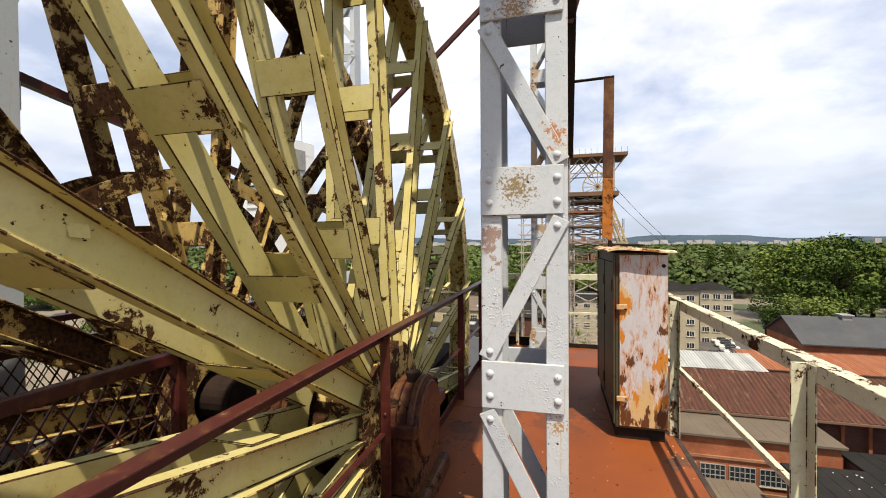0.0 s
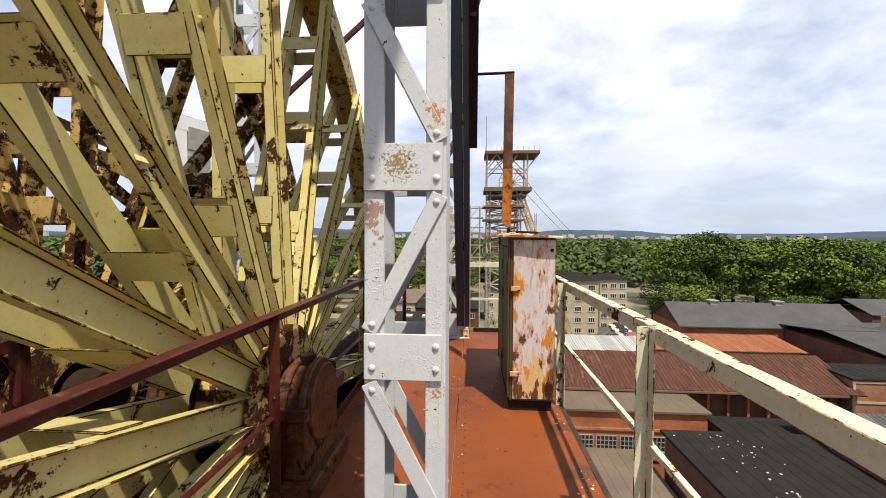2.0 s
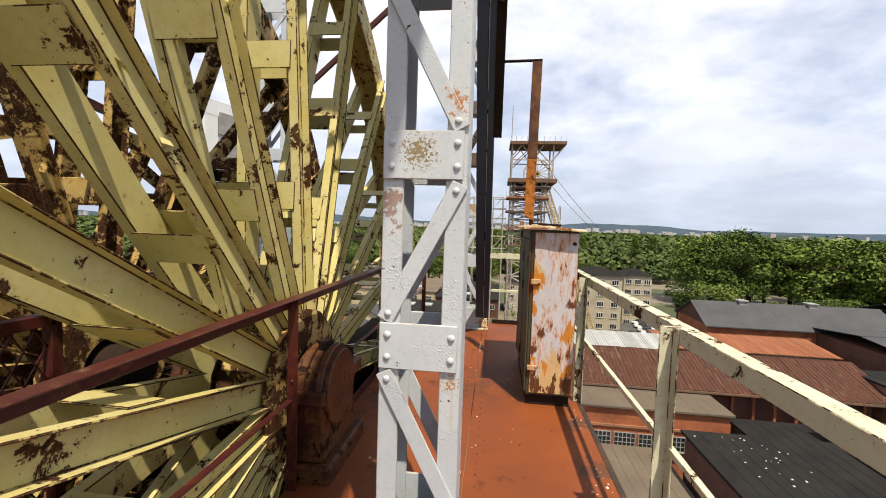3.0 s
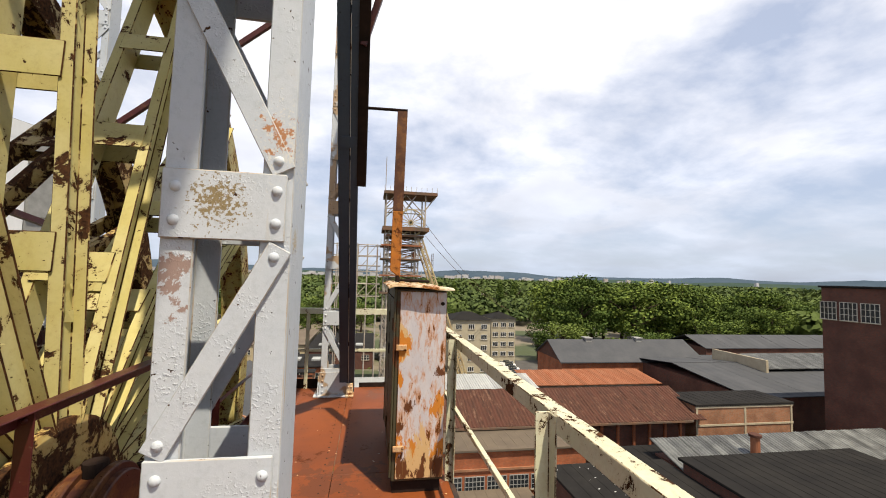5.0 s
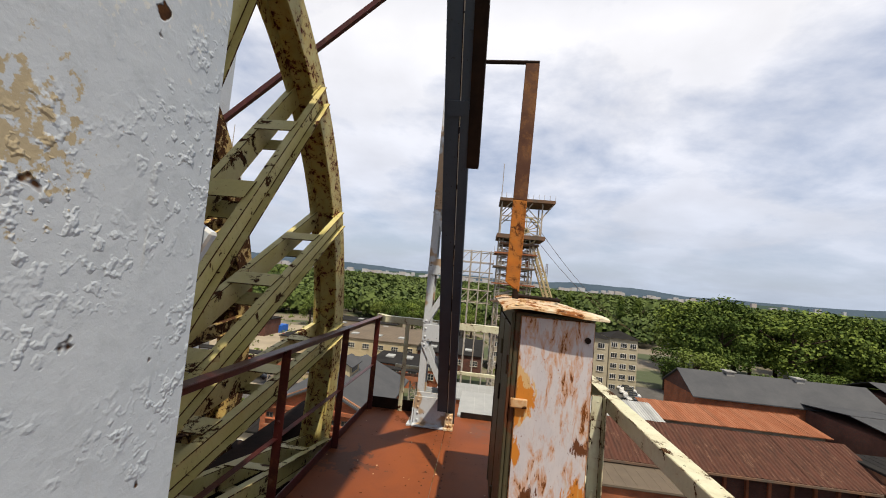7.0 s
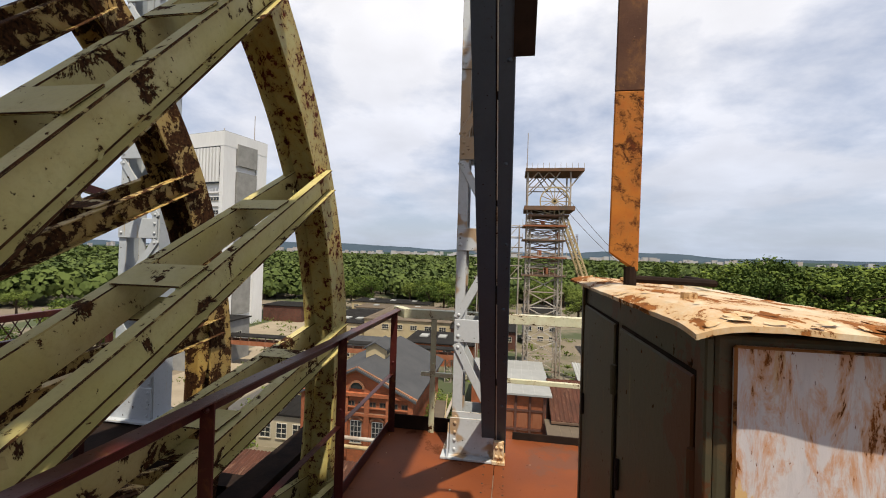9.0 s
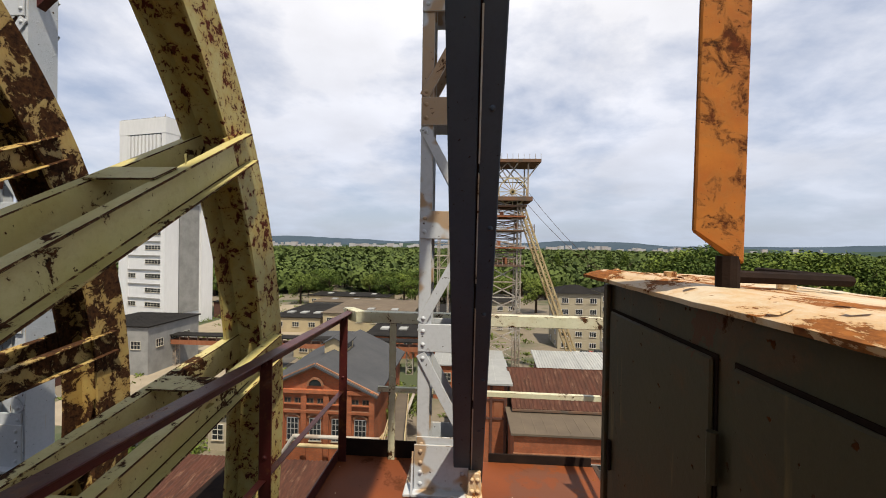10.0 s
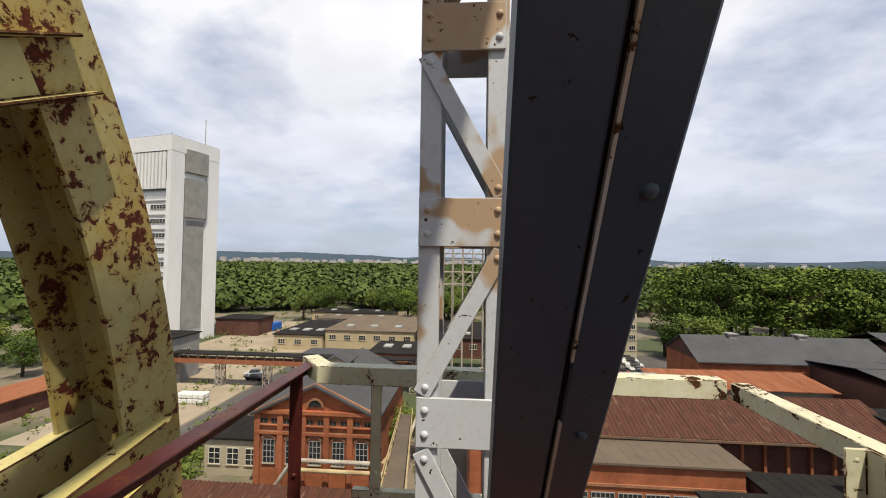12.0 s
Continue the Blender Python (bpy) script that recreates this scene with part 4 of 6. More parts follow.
M_STEELW = plain("weathered_white_steel", (0.42, 0.40, 0.36), (0.26, 0.19, 0.14), 0.5, 0.7, fine=3)
M_STEELD = plain("weathered_dark_steel", (0.10, 0.085, 0.07), (0.19, 0.10, 0.06), 0.4, 0.8, fine=3)
M_STEELY = plain("faded_yellow_steel", (0.45, 0.38, 0.22), (0.30, 0.20, 0.11), 0.5, 0.8, fine=3)
M_BARK = plain("tree_bark", (0.07, 0.05, 0.035), (0.045, 0.032, 0.024), 2, 0.95)
M_GRASS = plain("rough_grass", (0.070, 0.095, 0.028), (0.10, 0.105, 0.04), 0.25, 0.95, fine=4)
M_BLUE = plain("blue_container_paint", (0.02, 0.10, 0.42), (0.03, 0.13, 0.48), 1, 0.5)
M_CARS = [plain("car_paint_" + n, c, tuple(k * 0.8 for k in c), 2, 0.25, bump_s=0.0) for n, c in (("red", (0.35, 0.03, 0.03)), ("dark", (0.03, 0.035, 0.045)), ("silver", (0.40, 0.41, 0.42)), ("white", (0.7, 0.7, 0.7)))]
M_BAG = plain("white_sacks", (0.72, 0.72, 0.70), (0.55, 0.55, 0.54), 1.5, 0.7)
# distance haze is put into the base colours of both hill ranges
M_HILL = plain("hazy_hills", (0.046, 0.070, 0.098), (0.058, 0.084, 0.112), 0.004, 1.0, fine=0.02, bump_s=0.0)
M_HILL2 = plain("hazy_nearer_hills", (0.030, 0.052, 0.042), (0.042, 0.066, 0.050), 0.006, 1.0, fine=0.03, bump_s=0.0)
M_TOWN = plain("far_town_walls", (0.45, 0.47, 0.50), (0.35, 0.30, 0.28), 0.01, 1.0, fine=0.1)


def leaves(name, c1, c2, c3, patch=0.0):
    m, nt, b = nodes_of(name, 0.8)
    b.inputs["Specular IOR Level"].default_value = 0.12
    g = nt.nodes.new("ShaderNodeNewGeometry")
    oi = nt.nodes.new("ShaderNodeObjectInfo")
    col = mix(nt, g.outputs["Random Per Island"], c1, c2)
    col = mix(nt, math_node(nt, "MULTIPLY", oi.outputs["Random"], 0.75), col, c3)
    if patch:
        far = noise_of(nt, coords(nt), patch, 4, 0.6)
        col = mix(nt, ramp(nt, far, (0.42, 0.0), (0.60, 0.8)), col, (0.085, 0.115, 0.03))
    nt.links.new(col, b.inputs["Base Color"])
    return m


M_LEAF = leaves("foliage", (0.042, 0.070, 0.015), (0.155, 0.200, 0.036), (0.030, 0.056, 0.013))
M_LEAF_L = leaves("light_foliage", (0.120, 0.155, 0.030), (0.165, 0.200, 0.045), (0.080, 0.115, 0.028))
M_LEAF_F = leaves("far_foliage", (0.028, 0.046, 0.015), (0.108, 0.138, 0.040), (0.042, 0.066, 0.022), 0.012)

# ground sheet with yards, tracks and grass
m, nt, b = nodes_of("ground_earth", 0.95)
v = coords(nt)
n1, n2 = noise_of(nt, v, 0.022, 6, 0.6), noise_of(nt, v, 0.5, 7, 0.7)
c = mix(nt, ramp(nt, n1, (0.46, 0.0), (0.54, 1.0)), (0.20, 0.165, 0.12), (0.045, 0.066, 0.020))
c = mix(nt, math_node(nt, "MULTIPLY", n2, 0.5), c, (0.06, 0.052, 0.04))
nt.links.new(c, b.inputs["Base Color"])
bump(nt, b, n2, 0.5, 0.1)
M_GROUND = m
bm = bmesh.new()
box(bm, -4200, 4200, -4200, 4600, G - 1.0, G)
tagged(part("ground", bm, M_GROUND), "bare earth yard and rough grass", "ground", kind="structure")


def sheet(name, label, x0, x1, y0, y1, mat, cat="road"):
    bm = bmesh.new()
    box(bm, x0, x1, y0, y1, G - 0.2, G + 0.03)
    return tagged(part(name, bm, mat), label, cat, kind="structure")


M_ASPH = plain("asphalt", (0.11, 0.105, 0.10), (0.075, 0.072, 0.07), 0.3, 0.9, fine=4)
M_YARD = plain("pale_yard", (0.34, 0.29, 0.22), (0.25, 0.21, 0.155), 0.12, 0.95, fine=2)
sheet("road", "grey asphalt road through the works", -45, -39, 30, 240, M_ASPH)
sheet("road", "asphalt parking yard with cars", 34, 54, 96, 128, M_ASPH)
sheet("pavement", "pale dusty works yard", -66, -45.5, 58, 118, M_YARD, "yard")
sheet("pavement", "pale dusty yard by the tower", -84, -46, 119, 175, M_YARD, "yard")


# ---- buildings ----
def window(parent, x, y, z, w, h, face, cols=2, rows=2, frame=M_FRAME):
    """A framed window with its panes; face s, n, e or w."""
    def at(u0, u1, d0, d1, z0, z1, bm):
        if face in "sn":
            s = -1 if face == "s" else 1
            ya, yb = sorted((y + s * d0, y + s * d1))
            box(bm, x + u0, x + u1, ya, yb, z0, z1)
        else:
            s = -1 if face == "w" else 1
            xa, xb = sorted((x + s * d0, x + s * d1))
            box(bm, xa, xb, y + u0, y + u1, z0, z1)
    t = 0.07
    bm = bmesh.new()
    ring = []
    for d in (0.0, 0.09):
        for k in (0.0, t):
            row = []
            for u, zz in ((-w / 2 + k, z + k), (w / 2 - k, z + k), (w / 2 - k, z + h - k), (-w / 2 + k, z + h - k)):
                row.append(bm.verts.new((x + u, y + (-d if face == "s" else d), zz) if face in "sn" else (x + (-d if face == "w" else d), y + u, zz)))
            ring.append(row)
    for i in range(4):
        j = (i + 1) % 4
        for a, b in ((0, 1), (1, 3), (3, 2), (2, 0)):
            bm.faces.new((ring[a][i], ring[a][j], ring[b][j], ring[b][i]))
    bmesh.ops.recalc_face_normals(bm, faces=bm.faces)
    win = part("window", bm, frame, parent)
    for i in range(1, cols):
        u = -w / 2 + (w - t) * i / cols
        bm = bmesh.new()
        at(u, u + t, 0.0, 0.085, z + t, z + h - t, bm)
        part("mullion", bm, frame, win)
    for j in range(1, rows):
        zz = z + (h - t) * j / rows
        bm = bmesh.new()
        at(-w / 2 + t, w / 2 - t, 0.0, 0.075, zz, zz + t * 0.8, bm)
        part("glazing_bar", bm, frame, win)
    bm = bmesh.new()
    at(-w / 2 + 0.02, w / 2 - 0.02, 0.004, 0.03, z + 0.02, z + h - 0.02, bm)
    part("pane", bm, M_PANE, win)
    bm = bmesh.new()
    at(-w / 2 - 0.08, w / 2 + 0.08, 0.0, 0.16, z - 0.08, z, bm)
    part("sill", bm, M_STONE, win)
    return win


def wall_box(root, x0, x1, y0, y1, zt, mat, z0=G, name="wall"):
    bm = bmesh.new()
    box(bm, x0, x1, y0, y1, z0, zt)
    return part(name, bm, mat, root)


def flat_roof(root, x0, x1, y0, y1, z, mat, over=0.35, th=0.28):
    bm = bmesh.new()
    box(bm, x0 - over, x1 + over, y0 - over, y1 + over, z, z + th)
    soften(bm, 0.04)
    ob = part("roof", bm, mat, root)
    k = max(2, int((x1 - x0) / 1.1))
    bm = bmesh.new()
    for i in range(1, k):
        xx = x0 + (x1 - x0) * i / k
        box(bm, xx - 0.04, xx + 0.04, y0 - over + 0.05, y1 + over - 0.05, z + th, z + th + 0.025)
    tagged(part("felt_seams", bm, mat, ob), kind="stuff")
    return ob


def slope(root, x0, x1, y0, z0, y1, z1, mat, step=1.0, th=0.10, name="roof_sheet", rib=0.07):
    """A sloping roof laid from strips that run down the slope."""
    n = max(1, round((x1 - x0) / step))
    w = (x1 - x0) / n
    d = Vector((0, y1 - y0, z1 - z0))
    nrm = Vector((1, 0, 0)).cross(d).normalized()
    bm = bmesh.new()
    pr = [(0, 0), (w * 0.12, rib), (w * 0.24, rib), (w * 0.36, 0), (w * 0.5, 0), (w * 0.6, rib), (w * 0.72, rib), (w * 0.84, 0), (w, 0), (w, -th), (0, -th)]
    a = [bm.verts.new(Vector((s, 0, 0)) + nrm * t) for s, t in pr]
    c_ = [bm.verts.new(Vector((s, 0, 0)) + d + nrm * t) for s, t in pr]
    k = len(pr)
    for i in range(k):
        bm.faces.new((a[i], c_[i], c_[(i + 1) % k], a[(i + 1) % k]))
    bm.faces.new(a)
    bm.faces.new(c_[::-1])
    bmesh.ops.recalc_face_normals(bm, faces=bm.faces)
    me = bpy.data.meshes.new(name)
    bm.to_mesh(me)
    bm.free()
    me.materials.append(mat)
    rng = random.Random(int(x0 * 7 + y0 * 3))
    for i in range(n):
        ob = new(name, me)
        ob.parent = root
        ob.matrix_parent_inverse = Matrix.Translation(-root.location)
        ob.location = (x0 + w * i, y0, z0 + rng.uniform(-0.03, 0.03))


def gable_roof(root, x0, x1, y0, y1, ze, zr, mat, wall_mat, axis="x", over=0.5, th=0.22):
    """Two slopes and the gable walls; the ridge runs along axis."""
    def vv(bm, a, z, e):
        return bm.verts.new((e, a, z) if axis == "x" else (a, e, z))
    a0, a1, e0, e1 = (y0, y1, x0, x1) if axis == "x" else (x0, x1, y0, y1)
    mid = (a0 + a1) / 2
    sl = (zr - ze) / (mid - a0)
    for aa, s in ((a0, -1), (a1, 1)):
        bm = bmesh.new()
        q = [vv(bm, aa + s * over, ze - over * sl, e0 - over), vv(bm, aa + s * over, ze - over * sl, e1 + over), vv(bm, mid, zr, e1 + over), vv(bm, mid, zr, e0 - over)]
        f = bm.faces.new(q)
        ex = bmesh.ops.extrude_face_region(bm, geom=[f])
        for g_ in ex["geom"]:
            if isinstance(g_, bmesh.types.BMVert):
                g_.co.z += th
        bmesh.ops.recalc_face_normals(bm, faces=bm.faces)
        part("roof", bm, mat, root)
    for e in (e0, e1):
        bm = bmesh.new()
        d = 0.3 if e == e0 else -0.3
        q = [vv(bm, a0, ze, e), vv(bm, a1, ze, e), vv(bm, mid, zr, e), vv(bm, a0, ze, e + d), vv(bm, a1, ze, e + d), vv(bm, mid, zr, e + d)]
        for f in ((0, 1, 2), (5, 4, 3), (0, 3, 4, 1), (1, 4, 5, 2), (2, 5, 3, 0)):
            bm.faces.new([q[i] for i in f])
        bmesh.ops.recalc_face_normals(bm, faces=bm.faces)
        part("gable", bm, wall_mat, root)


def building(name, label, cat, x0, y0, group=""):
    return thing(name, label, cat, group, at=(x0, y0, G))


# long hall with the rusty corrugated roof
h = building("factory_hall", "long brick hall under a rusty corrugated roof", "factory hall", 10, 50)
wall_box(h, 5.4, 42.8, 52.3, 64.5, -16.7, M_BRICK_DARK)
slope(h, 4.9, 45.2, 50.6, -16.6, 57.8, -14.1, M_RUSTR, 0.95)
slope(h, 4.9, 45.2, 65.2, -16.6, 57.8, -14.1, M_RUSTR, 0.95)
for i in range(8):
    bm = bmesh.new()
    xx = 26 + i * 2.3
    box(bm, xx - 0.15, xx + 0.15, 51.6, 51.9, G, -16.65)
    part("pier", bm, M_BRICK, h)
bm = bmesh.new()
box(bm, 4.9, 43.1, 50.45, 50.6, -16.85, -16.62)
part("gutter", bm, M_STEELD, h)
bm = bmesh.new()
box(bm, 5.3, 43.0, 51.9, 52.2, G, -17.1)
part("front_wall", bm, M_BRICK_DARK, h)

# flat brick annex with the window band
h = building("brick_annex", "flat-roofed orange brick annex with a long window band", "annex", 5, 46)
wall_box(h, 4.6, 24.9, 45.6, 51.8, -17.3, M_BRICK)
flat_roof(h, 4.6, 24.9, 45.6, 51.8, -17.28, M_TARB)
for i in range(6):
    window(h, 7.1 + i * 2.5, 45.6, -21.5, 2.2, 1.6, "s", 5, 3, M_GREYC)
for zz in (-19.2, -22.3):
    bm = bmesh.new()
    box(bm, 4.5, 25.0, 45.42, 45.6, zz - 0.12, zz + 0.12)
    part("string_course", bm, M_BRICK_TAN, h)

# gabled brick engine house
h = building("engine_house", "red brick engine house with pilasters, arched windows and grey gable roof", "engine house", -17, 49)
wall_box(h, -23.8, -10.8, 49.6, 68, -15.2, M_BRICK)
gable_roof(h, -23.8, -10.8, 49.6, 68, -15.2, -12.2, M_TARG, M_BRICK, "y", 0.7)
for i in range(6):
    bm = bmesh.new()
    xx = -23.8 + 13.0 * i / 5
    box(bm, xx - 0.32, xx + 0.32, 49.28, 49.6, G, -15.1)
    soften(bm, 0.04)
    part("pilaster", bm, M_BRICK, h)
for zz, hh, dd in ((-15.35, 0.45, 0.45), (-17.6, 0.35, 0.35), (-16.7, 0.16, 0.30)):
    bm = bmesh.new()
    box(bm, -24.0, -10.6, 49.6 - dd, 49.6, zz, zz + hh)
    soften(bm, 0.03)
    part("cornice", bm, M_BRICK, h)
for s in (-1, 1):
    bm = bmesh.new()
    bar(bm, (-17.3 + s * 7.2, 49.4, -15.45), (-17.3, 49.4, -12.15), 0.30, 0.5, u=(0, 1, 0))
    part("gable_trim", bm, M_BRICK_TAN, h)
for i in range(5):
    for k in (-0.62, 0.62):
        window(h, -22.5 + 13.0 * i / 5 + k, 49.58, -16.55, 0.85, 0.62, "s", 2, 1, M_STEELD)
    xx = -22.5 + 13.0 * i / 5
    window(h, xx, 49.58, -20.8, 1.35, 2.6, "s", 3, 4, M_GREYC)
    bm = bmesh.new()
    n = 14
    for q in range(n):
        a0_, a1_ = math.pi * q / n, math.pi * (q + 1) / n
        bar(bm, (xx + 0.75 * math.cos(a0_), 49.5, -18.2 + 0.45 * math.sin(a0_)), (xx + 0.75 * math.cos(a1_), 49.5, -18.2 + 0.45 * math.sin(a1_)), 0.2, 0.22, u=(0, 1, 0))
    part("window_arch", bm, M_BRICK_TAN, h)
# round-headed gable window
bm = bmesh.new()
ring = [(0.75 * math.cos(math.pi * q / 12), 0.75 * math.sin(math.pi * q / 12)) for q in range(13)]
va = [bm.verts.new((-17.3 + a, 49.42, -14.5 + c2)) for a, c2 in ring]
vb = [bm.verts.new((-17.3 + a, 49.62, -14.5 + c2)) for a, c2 in ring]
bm.faces.new(va)
for i in range(13):
    bm.faces.new((va[i], vb[i], vb[(i + 1) % 13], va[(i + 1) % 13]))
part("fanlight", bm, M_PANE, h)
bm = bmesh.new()
for q in range(12):
    a0_, a1_ = math.pi * q / 12, math.pi * (q + 1) / 12
    bar(bm, (-17.3 + 0.85 * math.cos(a0_), 49.4, -14.5 + 0.85 * math.sin(a0_)), (-17.3 + 0.85 * math.cos(a1_), 49.4, -14.5 + 0.85 * math.sin(a1_)), 0.22, 0.2, u=(0, 1, 0))
part("window_arch", bm, M_BRICK_TAN, h)
lan = thing("roof_lantern", "small pale roof lantern with louvred side", "roof lantern", at=(-17.3, 57.5, -12.1))
bm = bmesh.new()
box(bm, -18.6, -16.0, 56, 60, -13.0, -11.2)
part("body", bm, M_CREAMW, lan)
gable_roof(lan, -18.6, -16.0, 56, 60, -11.2, -10.5, M_TARG, M_CREAMW, "y", 0.35, 0.12)
bm = bmesh.new()
box(bm, -15.99, -15.95, 56.8, 59.2, -12.2, -11.5)
part("louvre", bm, M_PANE, lan)

# lean-to, pipes and lower roofs by the engine house
h = building("lean_to", "grey-beige lean-to with dark windows under a felt roof", "shed", -29, 54)
wall_box(h, -32.5, -25.0, 53.5, 60, -20.2, M_PLASTER)
flat_roof(h, -32.5, -25.0, 53.5, 60, -20.2, M_TAR)
for i in range(3):
    window(h, -31.2 + i * 2.3, 53.5, -23.2, 1.5, 2.0, "s", 2, 3)
h = building("low_shed", "low shed under a red-brown rusty roof", "shed", -18, 40)
wall_box(h, -33, -7, 37.5, 43.5, -21.2, M_BRICK_DARK)
slope(h, -33.3, -6.7, 37.0, -21.2, 44.0, -20.1, M_RUSTR, 0.9)
rng = random.Random(8)
for k, (p, q, r) in enumerate((((-19, 47.8, -19.5), (-9.5, 47.8, -19.5), 0.22), ((-19, 47.4, -20.3), (-8.0, 47.4, -20.3), 0.22), ((-19, 47.8, -19.5), (-21, 47.8, -22.5), 0.22), ((-9.5, 47.8, -19.5), (-8.0, 52, -18.5), 0.2), ((-8.0, 47.4, -20.3), (-7.0, 58, -17.5), 0.2))):
    ob = thing("pipe", "pale insulated steam pipe by the engine house", "pipe", "steam pipes", at=p)
    bm = bmesh.new()
    rod(bm, p, q, r, 10)
    part("pipe_run", bm, M_STEELY if k % 2 else M_STEELW, ob, smooth=False)


def lattice(bm, p, q, w, th, n):
    """Four chords between p and q, laced with diagonals."""
    p, q = Vector(p), Vector(q)
    d = (q - p).normalized()
    u = d.orthogonal().normalized() if abs(d.y) > 0.9 else Vector((0, 1, 0)) - d * d.y
    u = u.normalized()
    v = d.cross(u)
    cs = [u * w / 2 + v * w / 2, u * w / 2 - v * w / 2, -u * w / 2 - v * w / 2, -u * w / 2 + v * w / 2]
    for c in cs:
        bar(bm, p + c, q + c, th, th, u=u)
    for i in range(n):
        a, b = p.lerp(q, i / n), p.lerp(q, (i + 1) / n)
        for k in range(4):
            c, e = cs[k], cs[(k + 1) % 4]
            if i % 2:
                c, e = e, c
            bar(bm, a + c, b + e, th * 0.6, th * 0.6, u=u)
            bar(bm, a + c, a + e, th * 0.6, th * 0.6, u=d)


# four laced legs carry the deck and the wheel beams
legs = thing("headframe_legs", "rust-brown laced steel legs under the wheel deck", "tower legs", kind="structure", at=(-1.7, 3.0, G))
for lx, ly in ((-3.2, 0.2), (0.45, 0.2), (-3.2, 6.0), (0.45, 6.0)):
    bm = bmesh.new()
    lattice(bm, (lx, ly, -0.55), (lx, ly, G), 0.55, 0.10, 20)
    part("leg", bm, M_DARK, legs)
for lz in (-8.0, -16.0):
    for p, q in (((-3.2, 0.2), (0.45, 0.2)), ((-3.2, 6.0), (0.45, 6.0)), ((-3.2, 0.2), (-3.2, 6.0)), ((0.45, 0.2), (0.45, 6.0))):
        bm = bmesh.new()
        bar(bm, (*p, lz), (*q, lz), 0.2, 0.2, u=(0, 0, 1))
        part("tie_beam", bm, M_DARK, legs)

# conveyor gallery that climbs from the yard
ob = thing("conveyor_gallery", "tan sloping pipe bridge with cream handrails", "conveyor", at=(-8, 54, G))
bm = bmesh.new()
prof(bm, (-2.2, 10, -8.2), (-8.6, 58, -18.2), [(-0.7, -0.15), (0.7, -0.15), (0.7, 0.15), (-0.7, 0.15)], (1, 0, 0))
part("floor", bm, M_TARB, ob)
for s in (-0.75, 0.75):
    bm = bmesh.new()
    for zz in (0.5, 1.0):
        bar(bm, (-2.2 + s, 10, -8.2 + zz), (-8.6 + s, 58, -18.2 + zz), 0.08, 0.08)
    for i in range(17):
        f = i / 16
        c = Vector((-2.2 + s - 6.4 * f, 10 + 48 * f, -8.2 - 10 * f))
        bar(bm, c, c + Vector((0, 0, 1.0)), 0.07, 0.07)
    part("handrail", bm, M_STEELY, ob)
for f in (0.35, 0.7, 0.98):
    bm = bmesh.new()
    c = Vector((-2.2 - 6.4 * f, 10 + 48 * f, -8.3 - 10 * f))
    lattice(bm, (c.x, c.y, G), c, 0.9, 0.12, 6)
    part("trestle", bm, M_STEELW, ob)

# right hand works
h = building("works_shed", "brick shed with a smooth grey felt roof and two vents", "shed", 42, 86)
wall_box(h, 41.6, 76, 86, 99, -16.2, M_BRICK)
gable_roof(h, 41.6, 76, 86, 99, -16.2, -12.6, M_TARG, M_BRICK_DARK, "x", 0.5)
for xx in (51, 64):
    bm = bmesh.new()
    box(bm, xx - 0.7, xx + 0.7, 91.6, 93.4, -13.0, -12.1)
    box(bm, xx - 0.95, xx + 0.95, 91.4, 93.6, -12.1, -11.9)
    part("roof_vent", bm, M_GREYC, h)
h = building("low_workshop", "low workshop with an orange rusty sheet roof", "workshop", 44, 76)
wall_box(h, 30.6, 57, 76.2, 83.5, -18.3, M_GREYC)
slope(h, 30, 57.5, 75.2, -18.3, 83.6, -17.3, M_RUSTO, 1.0)
h = building("pale_roof_shed", "shed with a pale corrugated roof", "shed", 19, 68)
wall_box(h, 10.6, 27.4, 66.2, 72, -16.3, M_BRICK_DARK)
slope(h, 10, 28, 65.4, -16.3, 72.2, -15.3, M_ZINC, 0.8)
h = building("brick_block", "flat-roofed tan brick block with concrete bands", "brick block", 52, 54)
wall_box(h, 44.5, 60, 51.7, 57.5, -15.2, M_BRICK_TAN)
flat_roof(h, 44.5, 60, 51.7, 57.5, -15.2, M_TAR, 0.2)
for zz in (-15.5, -17.9, -20.4):
    bm = bmesh.new()
    box(bm, 44.4, 60.1, 51.6, 51.7, zz, zz + 0.25)
    part("concrete_band", bm, M_STONE, h)
for xx in (44.6, 52.2, 59.8):
    bm = bmesh.new()
    box(bm, xx - 0.15, xx + 0.15, 51.62, 51.7, G, -15.25)
    part("concrete_post", bm, M_STONE, h)
h = building("machine_hall", "broad machine hall under a grey felt roof with a glazed ridge", "factory hall", 80, 70)
wall_box(h, 61, 100, 59, 92, -16.5, M_BRICK_DARK)
slope(h, 60.5, 100.5, 58.5, -16.4, 76, -14.6, M_TARG, 4.0, rib=0.02)
slope(h, 60.5, 100.5, 93, -16.4, 76, -14.6, M_TARG, 4.0, rib=0.02)
slope(h, 76, 100.5, 70, -14.6, 76, -12.8, M_GLASSR, 0.9)
slope(h, 76, 100.5, 82, -14.6, 76, -12.8, M_GLASSR, 0.9)
bm = bmesh.new()
box(bm, 75.4, 75.9, 69.6, 82.4, -15.4, -12.9)
part("end_wall", bm, M_STONE, h)
h = building("machine_hall", "long low hall with a dark grey roof", "factory hall", 100, 105)
wall_box(h, 88, 140, 98, 112, -15.5, M_BRICK_DARK)
slope(h, 87.5, 140, 97.5, -15.5, 105, -13.0, M_TARG, 4.0, rib=0.02)
slope(h, 87.5, 140, 112.5, -15.5, 105, -13.0, M_TARG, 4.0, rib=0.02)
h = building("brick_tower", "tall sooty brick tower with a high window band", "brick tower", 72, 48)
